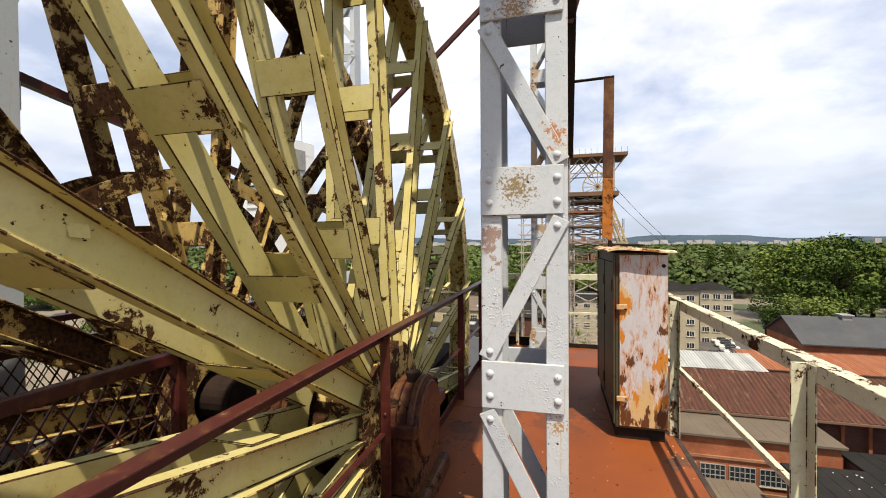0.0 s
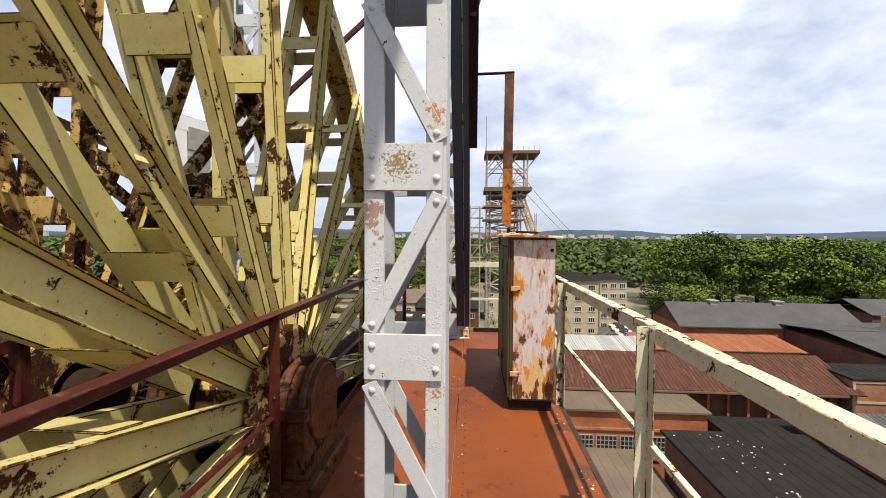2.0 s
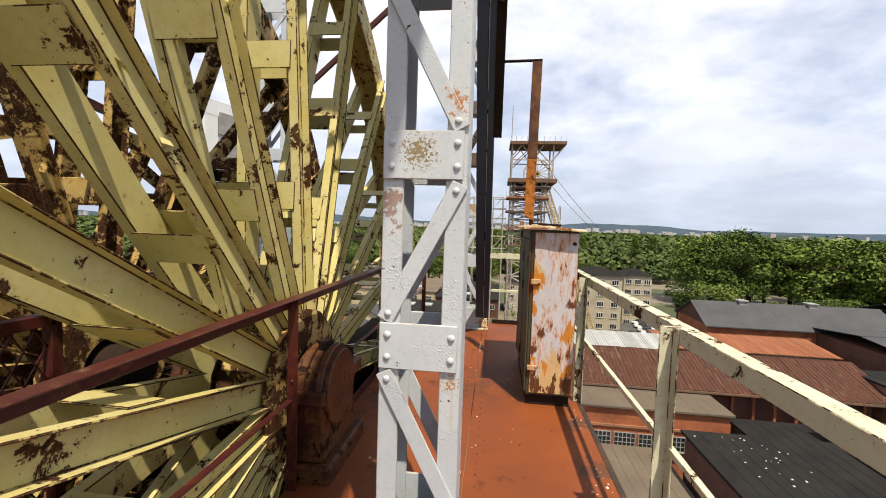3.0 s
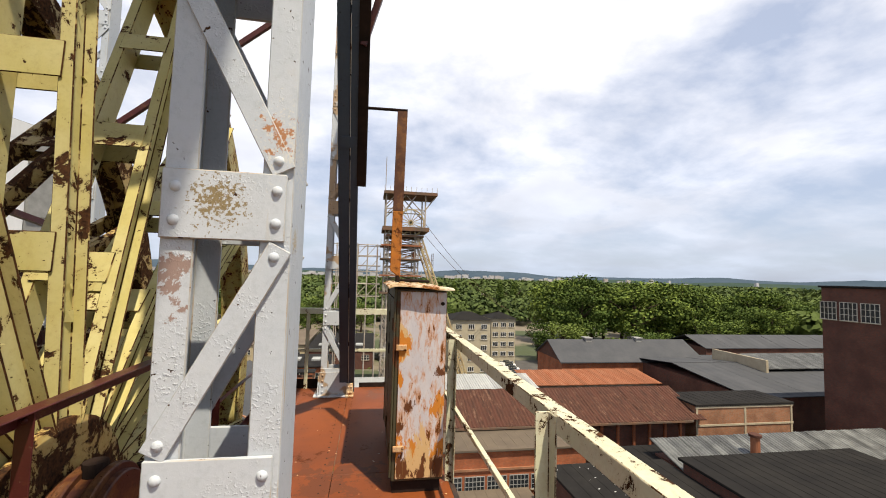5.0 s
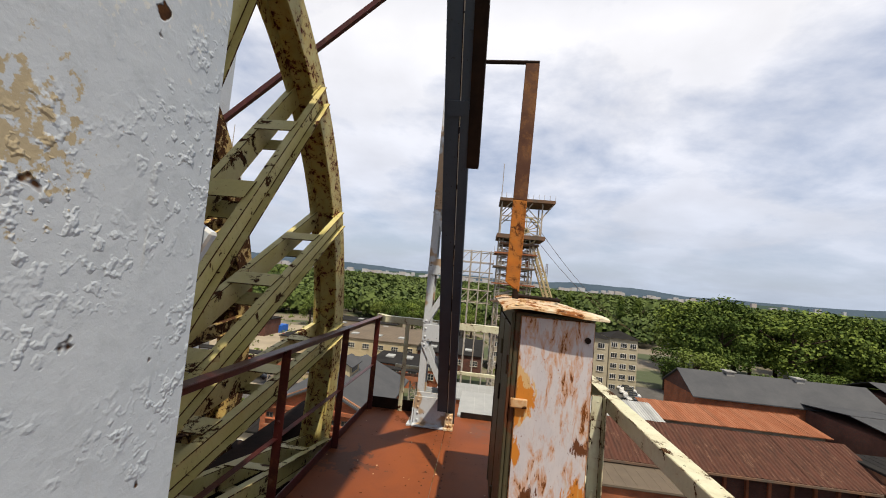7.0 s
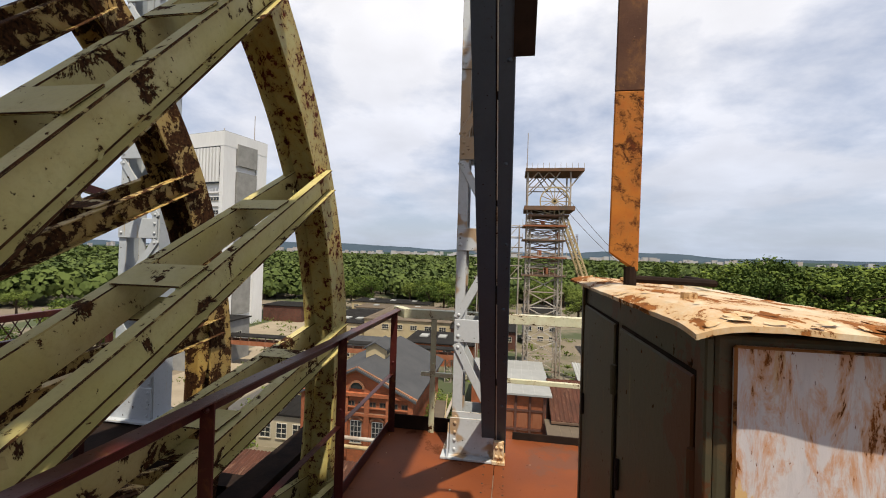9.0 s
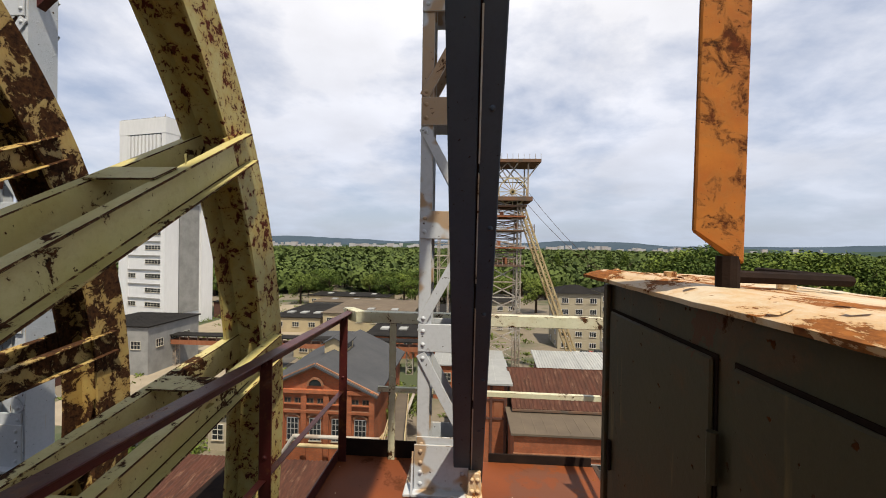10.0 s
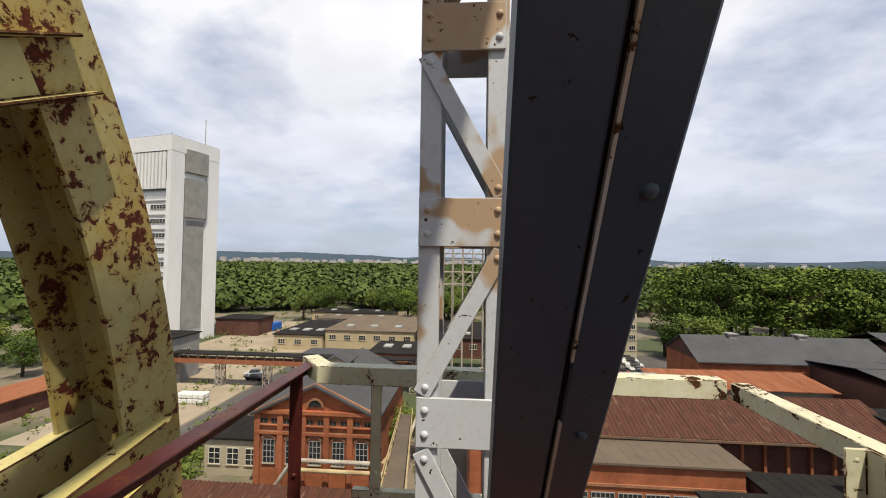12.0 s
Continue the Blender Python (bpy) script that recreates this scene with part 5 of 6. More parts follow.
wall_box(h, 66.4, 82, 44, 52.3, 1.4, M_BRICK_DARK)
flat_roof(h, 66.4, 82, 44, 52.3, 1.4, M_TAR, 0.3)
for i in range(3):
    window(h, 66.4, 46.2 + i * 2.6, -3.2, 2.2, 2.6, "w", 4, 3)
h = building("glass_roof_shed", "shed with a dirty glazed and slatted roof and a stubby flue", "shed", 45, 41)
wall_box(h, 32.6, 64, 39.6, 44.1, -17.7, M_BRICK_DARK)
slope(h, 32, 64.5, 39.0, -17.4, 44.2, -16.1, M_GLASSR, 0.9, rib=0.05)
for i in range(10):
    window(h, 34.2 + i * 2.1, 39.6, -20.0, 1.8, 1.9, "s", 4, 2)
ob = thing("roof_flue", "rusty red roof flue", "flue", at=(42, 40.5, -16.5))
bm = bmesh.new()
rod(bm, (42, 40.5, -16.8), (42, 40.5, -14.9), 0.45, 14)
part("pipe", bm, M_RUSTO, ob)
bm = bmesh.new()
rod(bm, (42, 40.5, -14.9), (42, 40.5, -14.65), 0.62, 14)
part("cap", bm, M_RUSTR, ob)
h = building("dark_roof_hall", "flat hall under a black bitumen roof spotted with white", "hall", 27, 38)
wall_box(h, 18.6, 31, 20, 41, -17.4, M_BRICK_DARK)
flat_roof(h, 18.6, 31, 20, 41, -17.4, M_TAR)
wall_box(h, 25.5, 44, 41.5, 46.5, -18.2, M_BRICK_DARK)
flat_roof(h, 25.5, 44, 41.5, 46.5, -18.2, M_TAR)
bm = bmesh.new()
rng = random.Random(21)
for k in range(30):
    x, y = rng.gauss(23, 1.6), rng.uniform(31, 40.5)
    r = rng.uniform(0.02, 0.08)
    box(bm, x - r, x + r, y - r * rng.uniform(0.3, 1), y + r, -17.13, -17.09)
tagged(part("white_splash", bm, M_BAG, h), kind="stuff")
h = building("brick_outbuilding", "sooty brick outbuilding with barred windows", "outbuilding", 36, 33)
wall_box(h, 31.6, 52, 26, 38.6, -16.2, M_BRICK_DARK)
flat_roof(h, 31.6, 52, 26, 38.6, -16.2, M_TAR)
for i in range(6):
    window(h, 33.4 + i * 3, 26, -19.4, 1.6, 1.9, "s", 3, 3)
    window(h, 31.6, 27.4 + i * 1.95, -19.4, 1.2, 1.8, "w", 3, 3)
h = building("brick_outbuilding", "low sooty sheds below the headframe", "outbuilding", 14, 36)
wall_box(h, 5, 17.5, 30, 44.5, -21.2, M_BRICK_DARK)
flat_roof(h, 5, 17.5, 30, 44.5, -21.2, M_TARB)
h = building("brick_outbuilding", "narrow orange brick block with dark piers and a pale roof", "outbuilding", 6, 62)
wall_box(h, -0.8, 4.5, 52.6, 62, -14.6, M_BRICK)
flat_roof(h, -0.8, 4.5, 52.6, 62, -14.6, M_ZINC, 0.6)
for i in range(4):
    bm = bmesh.new()
    xx = -0.6 + i * 1.63
    box(bm, xx - 0.14, xx + 0.14, 52.42, 52.6, G, -14.7)
    part("pier", bm, M_BRICK_DARK, h)
for zz in (-16.4, -18.6):
    bm = bmesh.new()
    box(bm, -0.8, 4.5, 52.46, 52.6, zz - 0.12, zz + 0.12)
    part("string_course", bm, M_BRICK_DARK, h)
for i in range(3):
    bm = bmesh.new()
    xx = 0.21 + i * 1.63
    box(bm, xx - 0.5, xx + 0.5, 52.55, 52.62, -18.4, -16.7)
    part("infill_panel", bm, M_RUSTO, h, "orange-brown sheet panel")

# apartment blocks
def flats(x0, x1, y0, y1, zt, cols, label):
    h = building("apartment_block", label, "apartment block", x0, y0, "apartment blocks")
    wall_box(h, x0, x1, y0, y1, zt, M_PLASTER)
    bm = bmesh.new()
    c0 = [bm.verts.new(p) for p in ((x0 - 0.5, y0 - 0.5, zt), (x1 + 0.5, y0 - 0.5, zt), (x1 + 0.5, y1 + 0.5, zt), (x0 - 0.5, y1 + 0.5, zt))]
    c1 = [bm.verts.new(p) for p in ((x0 + 4, (y0 + y1) / 2, zt + 1.8), (x1 - 4, (y0 + y1) / 2, zt + 1.8))]
    for f in ((c0[0], c0[1], c1[1], c1[0]), (c0[1], c0[2], c1[1]), (c0[2], c0[3], c1[0], c1[1]), (c0[3], c0[0], c1[0]), c0[::-1]):
        bm.faces.new(f)
    part("roof", bm, M_TAR, h)
    for r in range(5):
        for k in range(cols):
            window(h, x0 + (x1 - x0) * (k + 0.5) / cols, y0, zt - 2.5 - r * 2.85, 1.7, 1.35, "s", 3, 1, M_BAG)
        for k in range(2):
            window(h, x0, y0 + (y1 - y0) * (k + 0.5) / 2, zt - 2.5 - r * 2.85, 1.5, 1.35, "w", 3, 1, M_BAG)


flats(22.6, 33.2, 112, 124, -10.2, 3, "four-storey grey-beige apartment block with small white windows")
flats(36.5, 44, 122, 132, -10.8, 3, "second grey apartment block with a flat dark roof")
flats(4, 14, 128, 138, -15.0, 3, "small pale house with white windows beyond the tower")

# white winding tower
h = building("winding_tower", "tall white concrete winding tower with louvres and window strips", "winding tower", -97, 131)
h.rotation_euler.z = radians(-13)
h.location = (-98.5, 132.0, G)
TX0, TX1, TY0, TY1, TZ = -106.5, -88.0, 123.0, 140.5, 38.2
wall_box(h, TX0 + 0.6, TX1 - 0.6, TY0 + 0.6, TY1 - 0.6, TZ - 0.6, M_WHITE)
for xa, xb, ya, yb in ((TX0, TX0 + 3.4, TY0, TY0 + 1.5), (TX1 - 1.6, TX1, TY0, TY0 + 4.6), (TX1 - 1.6, TX1, TY1 - 4.6, TY1), (TX0, TX0 + 3.4, TY1 - 1.5, TY1)):
    bm = bmesh.new()
    box(bm, xa, xb, ya, yb, G, TZ)
    part("corner_pier", bm, M_WHITE, h)
bm = bmesh.new()
box(bm, TX0 - 0.06, TX1 + 0.06, TY0 - 0.06, TY1 + 0.06, TZ - 4.5, TZ + 0.1)
part("parapet", bm, M_WHITE, h)
bm = bmesh.new()
box(bm, TX0 + 0.3, TX1 - 0.3, TY0 + 0.2, TY1 - 0.3, TZ + 0.05, TZ + 0.3)
part("roof", bm, M_GREYC, h)
for k in range(9):
    bm = bmesh.new()
    xx = TX0 + 4.2 + k * 1.45
    box(bm, xx, xx + 0.8, TY0 - 0.5, TY0 + 0.2, TZ - 16, TZ - 5)
    part("louvre_fin", bm, M_WHITE, h)
bm = bmesh.new()
box(bm, TX0 + 3.6, TX1 - 1.8, TY0 + 0.05, TY0 + 0.3, TZ - 16.5, TZ - 4.6)
part("louvre_recess", bm, M_PANE, h)
for r in range(9):
    zz = TZ - 22.0 - r * 4.3
    window(h, (TX0 + TX1) / 2 + 4.0, TY0 + 0.6, zz, 6.2, 1.3, "s", 5, 2)
    if r % 2 == 0:
        window(h, (TX0 + TX1) / 2 - 4.4, TY0 + 0.6, zz, 3.0, 1.3, "s", 3, 2)
    bm = bmesh.new()
    box(bm, TX0 + 3.4, TX1 - 1.6, TY0 + 0.35, TY0 + 0.62, zz + 2.2, zz + 2.6)
    part("string_course", bm, M_GREYC, h)
# grey slab gives the stair recess its shade by colour
bm = bmesh.new()
box(bm, TX1 - 0.58, TX1 - 0.3, TY0 + 5.2, TY1 - 5.2, G + 4, TZ - 25)
part("stair_recess", bm, M_GREYC, h, "grey strip coloured as the shaded stair recess")
for k, (za, zb) in enumerate(((TZ - 10, TZ - 3), (TZ - 24, TZ - 12))):
    bm = bmesh.new()
    box(bm, TX1 - 0.4, TX1 + 0.5, TY0 + 5.0, TY1 - 4.7, za, zb)
    part("louvre_box", bm, M_GREYC, h)
for xx, yy, hh in ((TX1 - 3, TY1 - 3, 9.5), (TX1 - 8, TY0 + 3, 1.8), (TX1 - 5, TY0 + 4, 2.4)):
    bm = bmesh.new()
    rod(bm, (xx, yy, TZ), (xx, yy, TZ + hh), 0.12, 6)
    part("mast", bm, M_STEELW, h)
h = building("tower_annex", "grey concrete annex with garage doors beside the tower", "annex", -68, 86)
wall_box(h, -76, -62, 80, 95, -15.2, M_GREYC)
flat_roof(h, -76, -62, 80, 95, -15.2, M_TAR)
for k in range(3):
    window(h, -73.5 + k * 4.5, 80, -19.5, 2.0, 1.6, "s", 3, 2)
    window(h, -62, 83 + k * 4, -19.5, 2.0, 1.6, "e", 3, 2)
h = building("tower_annex", "low dark hall at the foot of the white tower", "annex", -80, 130)
wall_box(h, -87.8, -73, 141, 152, -19, M_BRICK_DARK)
flat_roof(h, -87.8, -73, 141, 152, -19, M_TAR)

# pipe bridge, yard halls
h = building("pipe_bridge", "long rusty gallery bridge on steel trestles", "gallery bridge", -40, 87)
bm = bmesh.new()
box(bm, -66, -10, 86, 88.6, -19.8, -18.9)
part("deck", bm, M_RUSTO, h)
bm = bmesh.new()
box(bm, -66.3, -9.7, 85.8, 88.8, -18.0, -17.8)
part("roof", bm, M_TAR, h)
for i in range(29):
    bm = bmesh.new()
    xx = -66 + i * 2
    box(bm, xx - 0.08, xx + 0.08, 85.95, 86.1, -18.9, -18.0)
    part("upright", bm, M_STEELD, h)
for i in range(6):
    bm = bmesh.new()
    lattice(bm, (-62 + i * 10, 87.3, G), (-62 + i * 10, 87.3, -19.8), 1.3, 0.14, 4)
    part("trestle", bm, M_STEELW, h)
for x0, x1, y0, y1, zt, roof, wm, lab in ((-58, -43.5, 122, 150, -20.2, M_TAR, M_CREAMW, "cream rendered yard hall with a dark flat roof"), (-43, -17, 123, 154, -18.8, M_TARB, M_CREAMW, "broad cream hall with roof lights"), (-16, 2, 118, 150, -19.4, M_TAR, M_BRICK_DARK, "dark flat-roofed works hall"), (-112, -98, 238, 254, -18.6, M_TARB, M_CREAMW, "distant cream office block"), (-68, -34, 176, 190, -20.5, M_TAR, M_CREAMW, "far low store building"), (-60, -30, 160, 172, -20.8, M_TARB, M_GREYC, "grey concrete store shed standing in the yard"), (-40, -26, 96, 106, -20.6, M_TARG, M_CREAMW, "small cream workshop by the bridge"), (-24, -8, 98, 112, -19.5, M_TAR, M_BRICK, "brick workshop behind the engine house"), (-6, 6, 74, 84, -18.8, M_ZINC, M_BRICK, "brick store under a pale roof")):
    h = building("yard_hall", lab, "hall", x0, y0, "yard halls")
    wall_box(h, x0, x1, y0, y1, zt, wm)
    flat_roof(h, x0, x1, y0, y1, zt, roof)
    k = int((x1 - x0) / 4)
    for i in range(k):
        window(h, x0 + (x1 - x0) * (i + 0.5) / k, y0, zt - 2.6, 2.0, 1.4, "s", 3, 2)
    if roof in (M_TARB, M_TAR):
        for i in range(3):
            bm = bmesh.new()
            xx = x0 + (x1 - x0) * (i + 0.7) / 3.5
            box(bm, xx - 1, xx + 1, y0 + 6, y0 + 9, zt + 0.2, zt + 0.6)
            part("roof_light", bm, M_ZINC, h)
for (x, y, s) in ((-79.5, 152, 1), (-76.5, 153, 1), (-73.5, 154, 1)):
    ob = thing("container", "blue steel container in the yard", "container", "blue containers", at=(x, y, G))
    bm = bmesh.new()
    box(bm, x - 1.3, x + 1.3, y - 3, y + 3, G + 0.05, G + 2.7)
    for i in range(12):
        box(bm, x - 1.25 + i * 0.21, x - 1.15 + i * 0.21, y - 3.06, y - 3.0, G + 0.2, G + 2.5)
    part("body", bm, M_BLUE, ob)
# red roofed store and stacks at the yard's edge
h = building("long_store", "long store with a red-brown roof and dark wall", "store", -76, 72)
wall_box(h, -81, -73, 55, 95, -21.4, M_BRICK_DARK)
flat_roof(h, -81, -73, 55, 95, -21.4, M_RUSTO)


def sack_stack(x, y, nx, ny, nz):
    root = thing("sack_stack", "stack of white bulk sacks on the yard", "sacks", "sack stacks", at=(x, y, G))
    rng = random.Random(int(x * 3 + y))
    for i in range(nx):
        for j in range(ny):
            for k in range(nz):
                bm = bmesh.new()
                a, c = x + i * 1.05 + rng.uniform(-0.05, 0.05), y + j * 1.05
                box(bm, a, a + 1.0, c, c + 1.0, G + 0.04 + k * 0.9, G + 0.92 + k * 0.9)
                soften(bm, 0.18, 2)
                part("sack", bm, M_BAG, root)


sack_stack(-53.2, 76, 5, 2, 2)
sack_stack(-86, 84, 6, 3, 2)
sack_stack(-84, 97, 5, 3, 3)


def car(x, y, rz, mat):
    root = thing("car", "parked car on the yard", "car", "parked cars", at=(x, y, G))
    m = Matrix.Translation((x, y, G)) @ Matrix.Rotation(radians(rz), 4, "Z")
    def sub(name, build, mt):
        bm = bmesh.new()
        build(bm)
        bm.transform(m)
        return part(name, bm, mt, root)
    def body(bm):
        box(bm, -0.86, 0.86, -2.1, 2.1, 0.3, 0.85)
        soften(bm, 0.14, 2)
    def cabin(bm):
        v = box(bm, -0.78, 0.78, -1.4, 1.0, 0.82, 1.42)
        for q in v[4:]:
            q.co.x *= 0.82
            q.co.y = q.co.y * 0.68
        soften(bm, 0.08, 2)
    sub("body", body, mat)
    sub("cabin", cabin, M_PANE)
    for sx_ in (-0.8, 0.8):
        for sy in (-1.35, 1.3):
            sub("wheel", lambda bm, a=sx_, c=sy: rod(bm, (a - 0.1, c, 0.33), (a + 0.1, c, 0.33), 0.33, 12), M_DARK)


rng = random.Random(2)
for i in range(11):
    car(37.6 + (i % 2) * 0.4 + i * 0.35, 97 + i * 2.5, 82 + rng.uniform(-4, 4), M_CARS[rng.randrange(1, 4)])
for x, y, k in ((31, 106.5, 0), (27.5, 105.5, 3), (34.5, 107, 0), (-58, 141, 0), (-67, 147, 0), (-47, 92, 1), (-49, 95, 2)):
    car(x, y, rng.uniform(60, 120), M_CARS[k])

# ---- the other headframe ----
HY = 90.0
hf = thing("headframe", "far steel headframe with a winding wheel, platforms and raking legs", "headframe", at=(6, HY, G))
def hpart(name, mat, *calls):
    bm = bmesh.new()
    for f in calls:
        f(bm)
    return part(name, bm, mat, hf)
hpart("top_platform", M_STEELD, lambda bm: box(bm, 1.7, 12.8, HY - 4, HY + 4, 18.2, 18.8))
hpart("platform_railing", M_STEELW, lambda bm: [bar(bm, (1.8, yy, zz), (12.7, yy, zz), 0.07, 0.07) for yy in (HY - 4, HY + 4) for zz in (19.3, 19.8)] + [bar(bm, (1.8 + i * 1.09, HY - 4, 18.8), (1.8 + i * 1.09, HY - 4, 19.8), 0.07, 0.07) for i in range(11)])
for y in (HY - 3, HY + 3):
    for x in (2.2, 10.4):
        hpart("truss_post", M_STEELW, lambda bm: bar(bm, (x, y, 11.2), (x, y, 18.2), 0.28, 0.28))
    for p, q in (((2.2, y, 14), (6.3, y, 18.2)), ((6.3, y, 18.2), (10.4, y, 14)), ((2.2, y, 15.2), (10.4, y, 15.2)), ((4.2, y, 18.2), (2.2, y, 16)), ((10.4, y, 15.2), (12.6, y, 18.2)), ((6.3, y, 15.2), (8.4, y, 18.2)), ((6.3, y, 15.2), (4.2, y, 18.2))):
        hpart("truss_bar", M_STEELW, lambda bm: bar(bm, p, q, 0.2, 0.2, u=(0, 1, 0)))
def far_wheel(bm):
    for r, w in ((2.75, 0.22), (0.4, 0.3)):
        n = 28
        for i in range(n):
            a0_, a1_ = 2 * math.pi * i / n, 2 * math.pi * (i + 1) / n
            bar(bm, (7.4 + r * math.cos(a0_), HY - 3.2, 12.4 + r * math.sin(a0_)), (7.4 + r * math.cos(a1_), HY - 3.2, 12.4 + r * math.sin(a1_)), 0.3, w, u=(0, 1, 0))
    for i in range(16):
        a = 2 * math.pi * i / 16
        bar(bm, (7.4, HY - 3.2, 12.4), (7.4 + 2.7 * math.cos(a), HY - 3.2, 12.4 + 2.7 * math.sin(a)), 0.14, 0.14, u=(0, 1, 0))
hpart("wheel", M_STEELY, far_wheel)
hpart("wheel_platform", M_STEELD, lambda bm: box(bm, 1.6, 11.2, HY - 4.2, HY + 4.2, 10.6, 11.4), lambda bm: box(bm, 2.4, 10.2, HY - 3.6, HY + 3.6, 9.4, 9.8))
for x in (2.6, 8.8):
    for y in (HY - 2.8, HY + 2.8):
        hpart("tower_leg", M_STEELW, lambda bm: lattice(bm, (x, y, G), (x, y, 10.6), 0.8, 0.16, 26))
for i in range(10):
    z0_, z1_ = -2.0 + i * 1.28, -2.0 + (i + 1) * 1.28
    for y in (HY - 2.9, HY + 2.9):
        for p, q in (((2.6, y, z0_), (8.8, y, z1_)), ((8.8, y, z0_), (2.6, y, z1_)), ((2.2, y, z0_), (9.2, y, z0_))):
            hpart("tower_brace", M_STEELW if i % 2 else M_STEELD, lambda bm: bar(bm, p, q, 0.16, 0.16, u=(0, 1, 0)))
for i in range(6):
    z0_, z1_ = -21 + i * 3.1, -21 + (i + 1) * 3.1
    y = HY - 2.9
    for p, q in (((2.6, y, z0_), (8.8, y, z1_)), ((8.8, y, z0_), (2.6, y, z1_)), ((1.8, y, z0_), (9.6, y, z0_))):
        hpart("tower_brace", M_STEELW, lambda bm: bar(bm, p, q, 0.2, 0.2, u=(0, 1, 0)))
for zz, mt in ((-2.4, M_STEELD), (4.6, M_STEELD), (1.2, M_RUSTO), (7.4, M_RUSTO)):
    hpart("landing", mt, lambda bm: box(bm, 1.4, 9.9, HY - 3.8, HY + 3.8, zz, zz + 0.28))
    hpart("landing_railing", M_STEELW, lambda bm: [bar(bm, (1.4, HY - 3.8, zz + q), (9.9, HY - 3.8, zz + q), 0.09, 0.09) for q in (0.8, 1.3)] + [bar(bm, (1.4 + i * 1.06, HY - 3.8, zz + 0.28), (1.4 + i * 1.06, HY - 3.8, zz + 1.3), 0.08, 0.08) for i in range(9)])
rng = random.Random(17)
for zc in (-1.9, 1.7, 5.1, 7.9, -1.9, 5.1):
    xc = rng.uniform(2.8, 8.4)
    hpart("platform_box", M_RUSTO, lambda bm: box(bm, xc, xc + rng.uniform(0.3, 0.9), HY - 3.0, HY - 2.4, zc, zc + rng.uniform(0.4, 1.3)))
for s in (-2.6, 2.6):
    hpart("raking_leg", M_STEELY, lambda bm: lattice(bm, (9.4, HY + s, 9.4), (19.5, HY + s - 4, -20), 0.9, 0.2, 24))
hpart("raking_brace", M_STEELY, lambda bm: [bar(bm, (9.4 + 10.1 * f, HY - 2.6 - 4 * f, 9.4 - 29.4 * f), (9.4 + 10.1 * f, HY + 2.6 - 4 * f, 9.4 - 29.4 * f), 0.2, 0.2, u=(0, 0, 1)) for f in (0.15, 0.35, 0.55, 0.75, 0.95)])
hpart("mast", M_STEELW, lambda bm: rod(bm, (2.0, HY - 3, 18.8), (2.0, HY - 3, 26), 0.07, 6))
hf.location.x += 0.7
# open scaffold beside it
sc = thing("scaffold", "pale pipe scaffold frame beside the far headframe", "scaffold", at=(-2, HY, G))
for i in range(5):
    x = -6.5 + i * 2.0
    for y in (HY - 4, HY + 1):
        bm = bmesh.new()
        rod(bm, (x, y, G), (x, y, 7.6), 0.11, 6)
        part("standard", bm, M_STEELW, sc)
for z in (-3, -0.5, 2, 3.2, 5.2, 7.4):
    for y in (HY - 4, HY + 1):
        bm = bmesh.new()
        rod(bm, (-7.2, y, z), (2.2, y, z), 0.10, 6)
        part("ledger", bm, M_STEELW, sc)
for i in range(4):
    for k, z in enumerate((-3, 2, 5.2)):
        bm = bmesh.new()
        bar(bm, (-6.5 + i * 2, HY - 4, z), (-4.5 + i * 2, HY - 4, z + 2.4), 0.12, 0.12, u=(0, 1, 0))
        part("brace", bm, M_STEELW, sc)
for k, (x1, y1, z1) in enumerate(((62, 70, -13), (66, 70, -13))):
    rp = thing("rope", "thin steel winding rope from the far headframe", "rope", "winding ropes", at=(9, HY, 12))
    bm = bmesh.new()
    p, q = Vector((9.6, HY - 3 + k * 3, 14.4 - k * 2)), Vector((40, HY + 25, -8))
    for i in range(12):
        f0, f1 = i / 12, (i + 1) / 12
        sag = lambda f: p.lerp(q, f) - Vector((0, 0, 2.2 * 4 * f * (1 - f)))
        rod(bm, sag(f0), sag(f1), 0.045, 5)
    part("strand", bm, M_STEELD, rp)
ob = thing("pylon", "thin lattice mast on the skyline", "pylon", at=(60, 420, G))
bm = bmesh.new()
lattice(bm, (62, 420, G), (62, 420, 24), 1.6, 0.22, 20)
part("mast", bm, M_STEELD, ob)


